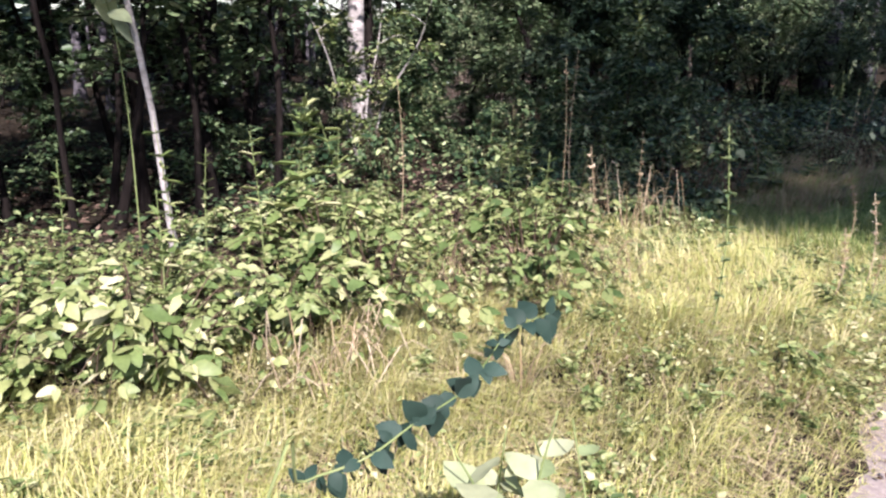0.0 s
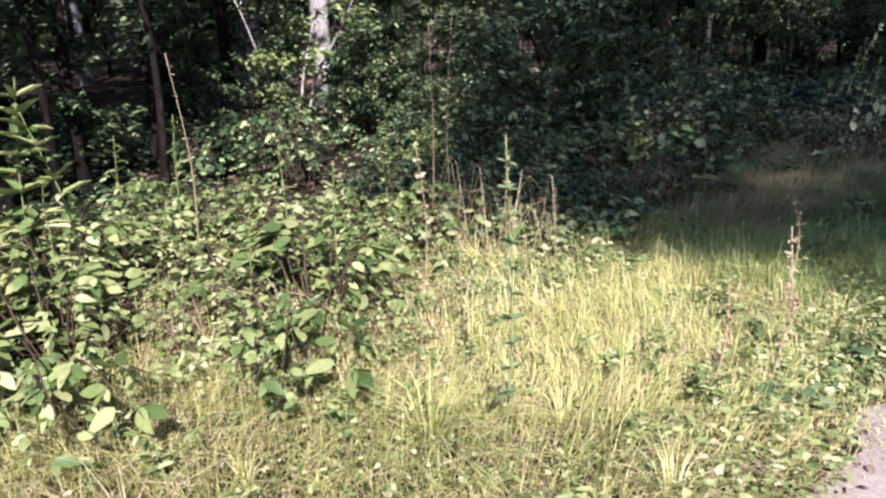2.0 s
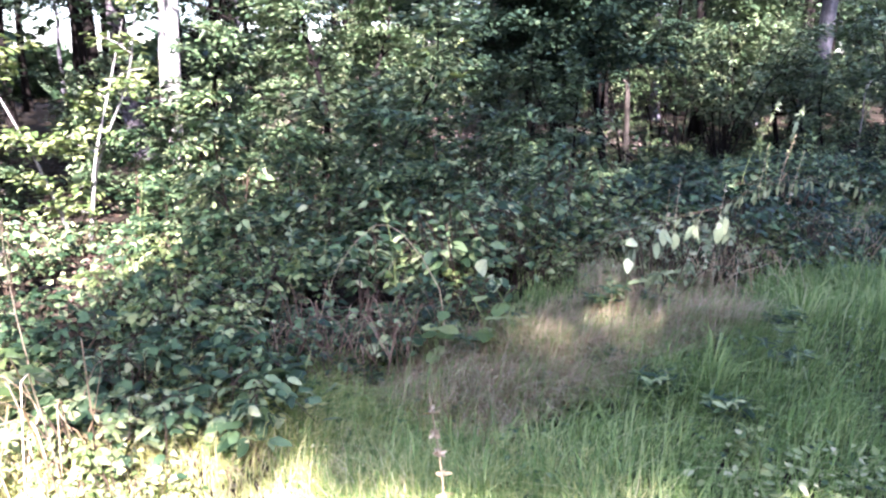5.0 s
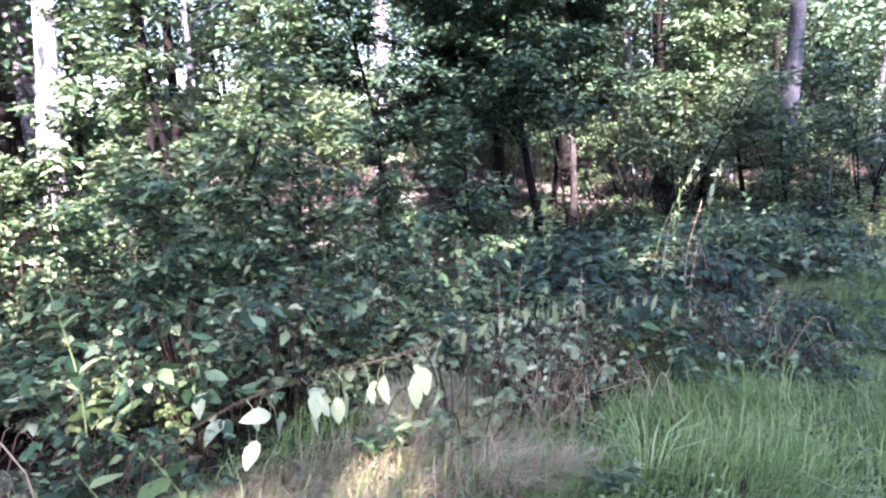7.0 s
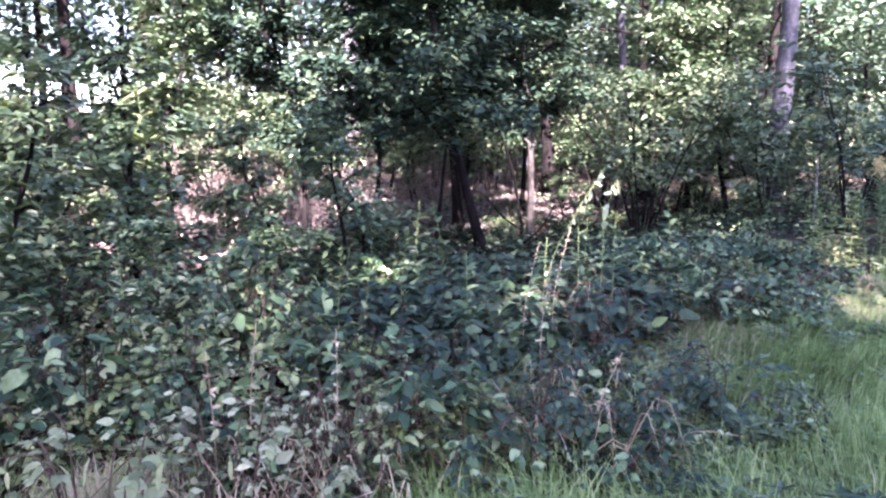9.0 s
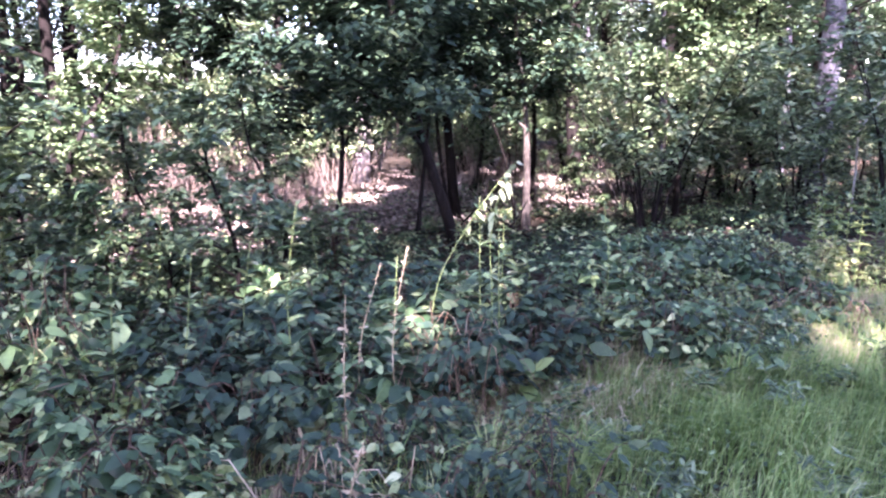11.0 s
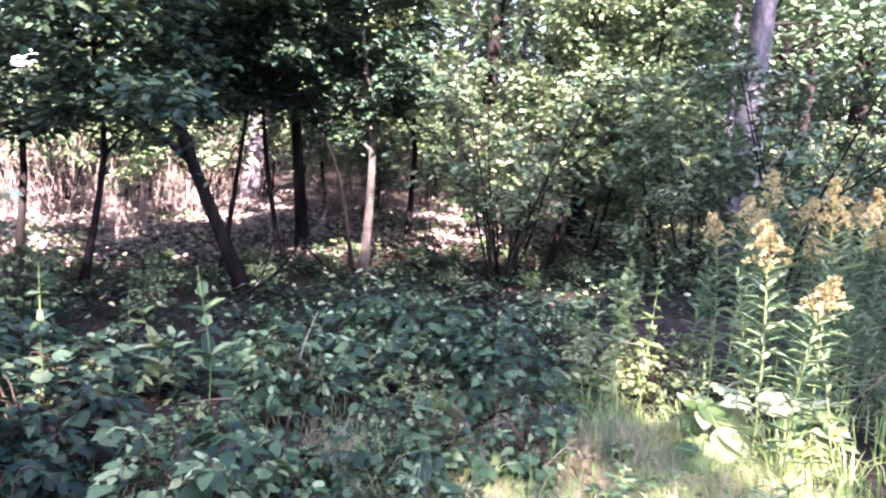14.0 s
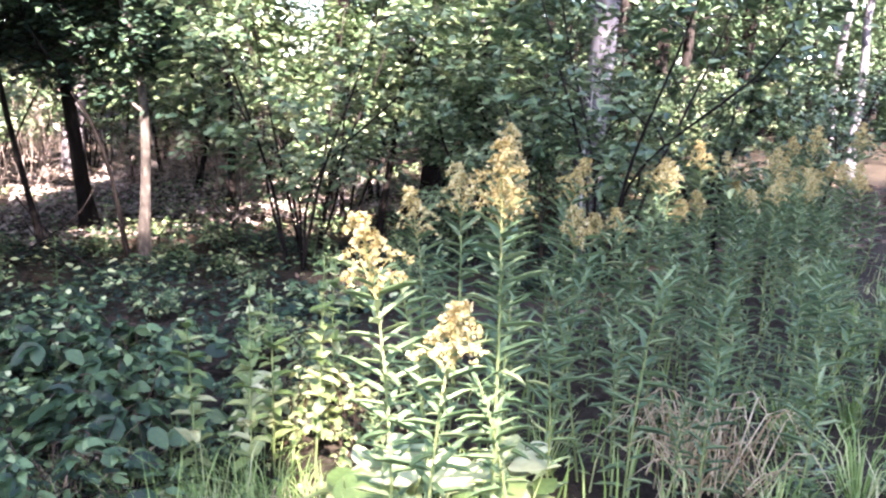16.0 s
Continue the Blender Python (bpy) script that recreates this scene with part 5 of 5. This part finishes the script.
dead_branch([([(0.3, -0.12, 0.0), (0.27, -0.13, 0.4), (0.13, -0.06, 0.68), (0.03, 0.0, 0.76), (-0.05, 0.06, 0.7), (-0.13, 0.14, 0.55), (-0.2, 0.2, 0.3)], 0.0032)], "bent dry cane arching over the grass", (6.05, 2.5, float(ground_z(6.4, 2.3))), M_STRAW, "bent_cane")
dead_branch([([(0, 0, 0), (0.5, 0.12, 0.06), (0.95, 0.1, 0.02)], 0.011), ([(0.5, 0.12, 0.06), (0.7, 0.3, 0.12), (0.8, 0.42, 0.2)], 0.006)], "dark fallen twig beside the brambles", (13.2, 2.5, 0.14), M_BARK, "fallen_twig")
dead_branch([([(0, 0, 0), (0.12, 0.2, 0.2), (0.3, 0.42, 0.34)], 0.007), ([(0, 0, 0.02), (-0.3, 0.1, 0.05), (-0.5, 0.2, 0.02)], 0.006), ([(-0.1, 0.05, 0), (0.02, -0.1, 0.16), (0.0, -0.2, 0.3)], 0.005)], "broken pale twigs leaning in the brambles", (12.9, 3.3, 0.1), M_STRAW, "broken_twig")
for k, (x, y, a, ln) in enumerate(((14.2, 7.6, 20, 1.1), (15.0, 6.7, 130, 0.9), (16.3, 7.3, 60, 1.2), (13.2, 6.0, -30, 0.8))):
    o = dead_branch([([(0, 0, 0), (ln * .4, 0.04, 0.2), (ln * .75, 0.0, 0.42), (ln, 0.05, 0.7)], 0.018), ([(ln * .4, .04, .2), (ln * .55, .25, .35), (ln * .6, .4, .6)], 0.009)], "dark fallen limb leaning on the forest floor", (x, y, float(ground_z(x, y))), M_BARK, "fallen_limb")
    o.rotation_euler = (0, 0, radians(a))


def twig_heap(x, y, r, n, material, label, seed, high=0.3):
    """A tangle of dead canes and withered stems: one heap."""
    g = np.random.default_rng(seed)
    geo = Geo()
    for _ in range(n):
        a, b = g.uniform(0, 6.28), g.uniform(0, 6.28)
        q = math.sqrt(g.uniform(0, 1)) * r
        p = np.array([math.cos(b) * q, math.sin(b) * q, g.uniform(0, high * 0.5)])
        d = np.array([math.cos(a), math.sin(a), 0]) * g.uniform(0.1, 0.35) * max(1.0, high * 1.6)
        geo.tube(curve_points([p, p + d * .5 + [0, 0, g.uniform(0.02, high)], p + d + [0, 0, g.uniform(-.05, high * .6)]], 6), np.linspace(.0035, .0012, 6), 4)
    ob = part("dead_cane_heap", geo, material)
    ob.location = (x, y, float(ground_z(x, y)))
    return tagged(ob, label, "brushwood", kind="stuff")


twig_heap(8.75, 2.4, 0.4, 130, M_TWIG, "tangle of dead brown canes in front of the brambles", 501)
twig_heap(8.45, 2.2, 0.25, 60, M_STRAW, "tangle of bleached dead canes", 502)
twig_heap(2.95, 2.65, 0.3, 60, M_RED_DRY, "reddish withered stems among the brambles", 503, 0.3)
twig_heap(1.6, 2.25, 0.3, 40, M_STRAW, "withered straw-coloured stems under the brambles", 504, 0.3)
twig_heap(6.0, 2.75, 0.35, 100, M_RED_DRY, "reddish-brown withered stems at the bramble edge", 505, 0.4)
twig_heap(3.6, 2.3, 0.3, 60, M_STRAW, "dry tangled stems in front of the sunlit brambles", 512, 0.22)
twig_heap(3.1, 2.25, 0.25, 50, M_RED_DRY, "low reddish dead stems in the dry grass", 513, 0.2)
twig_heap(4.6, 2.6, 0.3, 50, M_STRAW, "dry pale stems at the end of the brambles", 506, 0.5)
twig_heap(10.9, 2.6, 0.22, 45, M_RED_DRY, "orange-brown withered grass tuft", 507, 0.35)
twig_heap(13.6, 2.4, 0.3, 60, M_RED_DRY, "withered brown stems at the bramble edge", 508, 0.25)


twig_heap(8.87, 2.23, 0.42, 60, M_STRAW, "dead greyish stems hanging in front of the brambles", 509, 0.3)
twig_heap(9.07, 2.37, 0.35, 110, M_TWIG, "dry tangled canes at the grass edge", 510, 0.35)
twig_heap(9.95, 1.85, 0.35, 50, M_STRAW, "dead pale stems in the weeds at the grass edge", 514, 0.3)
twig_heap(15.7, 1.59, 0.22, 90, M_STRAW, "dry straw heap under the goldenrod", 511, 0.35)


# brush heaps added in place of bright sunlit foliage far behind
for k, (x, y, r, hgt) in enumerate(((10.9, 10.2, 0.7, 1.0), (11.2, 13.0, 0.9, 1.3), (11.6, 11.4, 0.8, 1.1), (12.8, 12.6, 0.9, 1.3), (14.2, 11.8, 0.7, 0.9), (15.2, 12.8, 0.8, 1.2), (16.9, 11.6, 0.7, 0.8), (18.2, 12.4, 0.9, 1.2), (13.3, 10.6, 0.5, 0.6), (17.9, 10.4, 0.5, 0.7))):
    twig_heap(x, y, r, 110, M_BRUSH, "pale brushwood added to stand for sunlit foliage behind the glade", 520 + k, hgt)


# ---- the far edge of the wood ----
def far_woods():
    """Leaf masses of the woods far off, one belt."""
    g = np.random.default_rng(601)
    n = 9000
    a = g.uniform(radians(-12), radians(135), n)
    d = g.uniform(44, 60, n)
    x, y, z = 8 + d * np.cos(a), d * np.sin(a), g.uniform(0, 1, n) ** 1.3 * (7 + 2 * np.sin(a * 17) + 1.5 * np.sin(a * 41)) * np.where((a > 0.75) & (a < 1.45), 0.4, 1.0)
    geo = Geo()
    b = g.uniform(0, 6.28, n)
    geo.leaves(np.column_stack([x, y, z]), np.column_stack([np.cos(b), np.sin(b), g.normal(0, .4, n)]), np.column_stack([g.normal(0, .6, (n, 2)), np.ones(n)]), g.uniform(.8, 1.9, n), .7)
    return tagged(part("far_woods", geo, M_CANOPY), "leafy edge of the woods in the distance", "woods", kind="stuff")


far_woods()
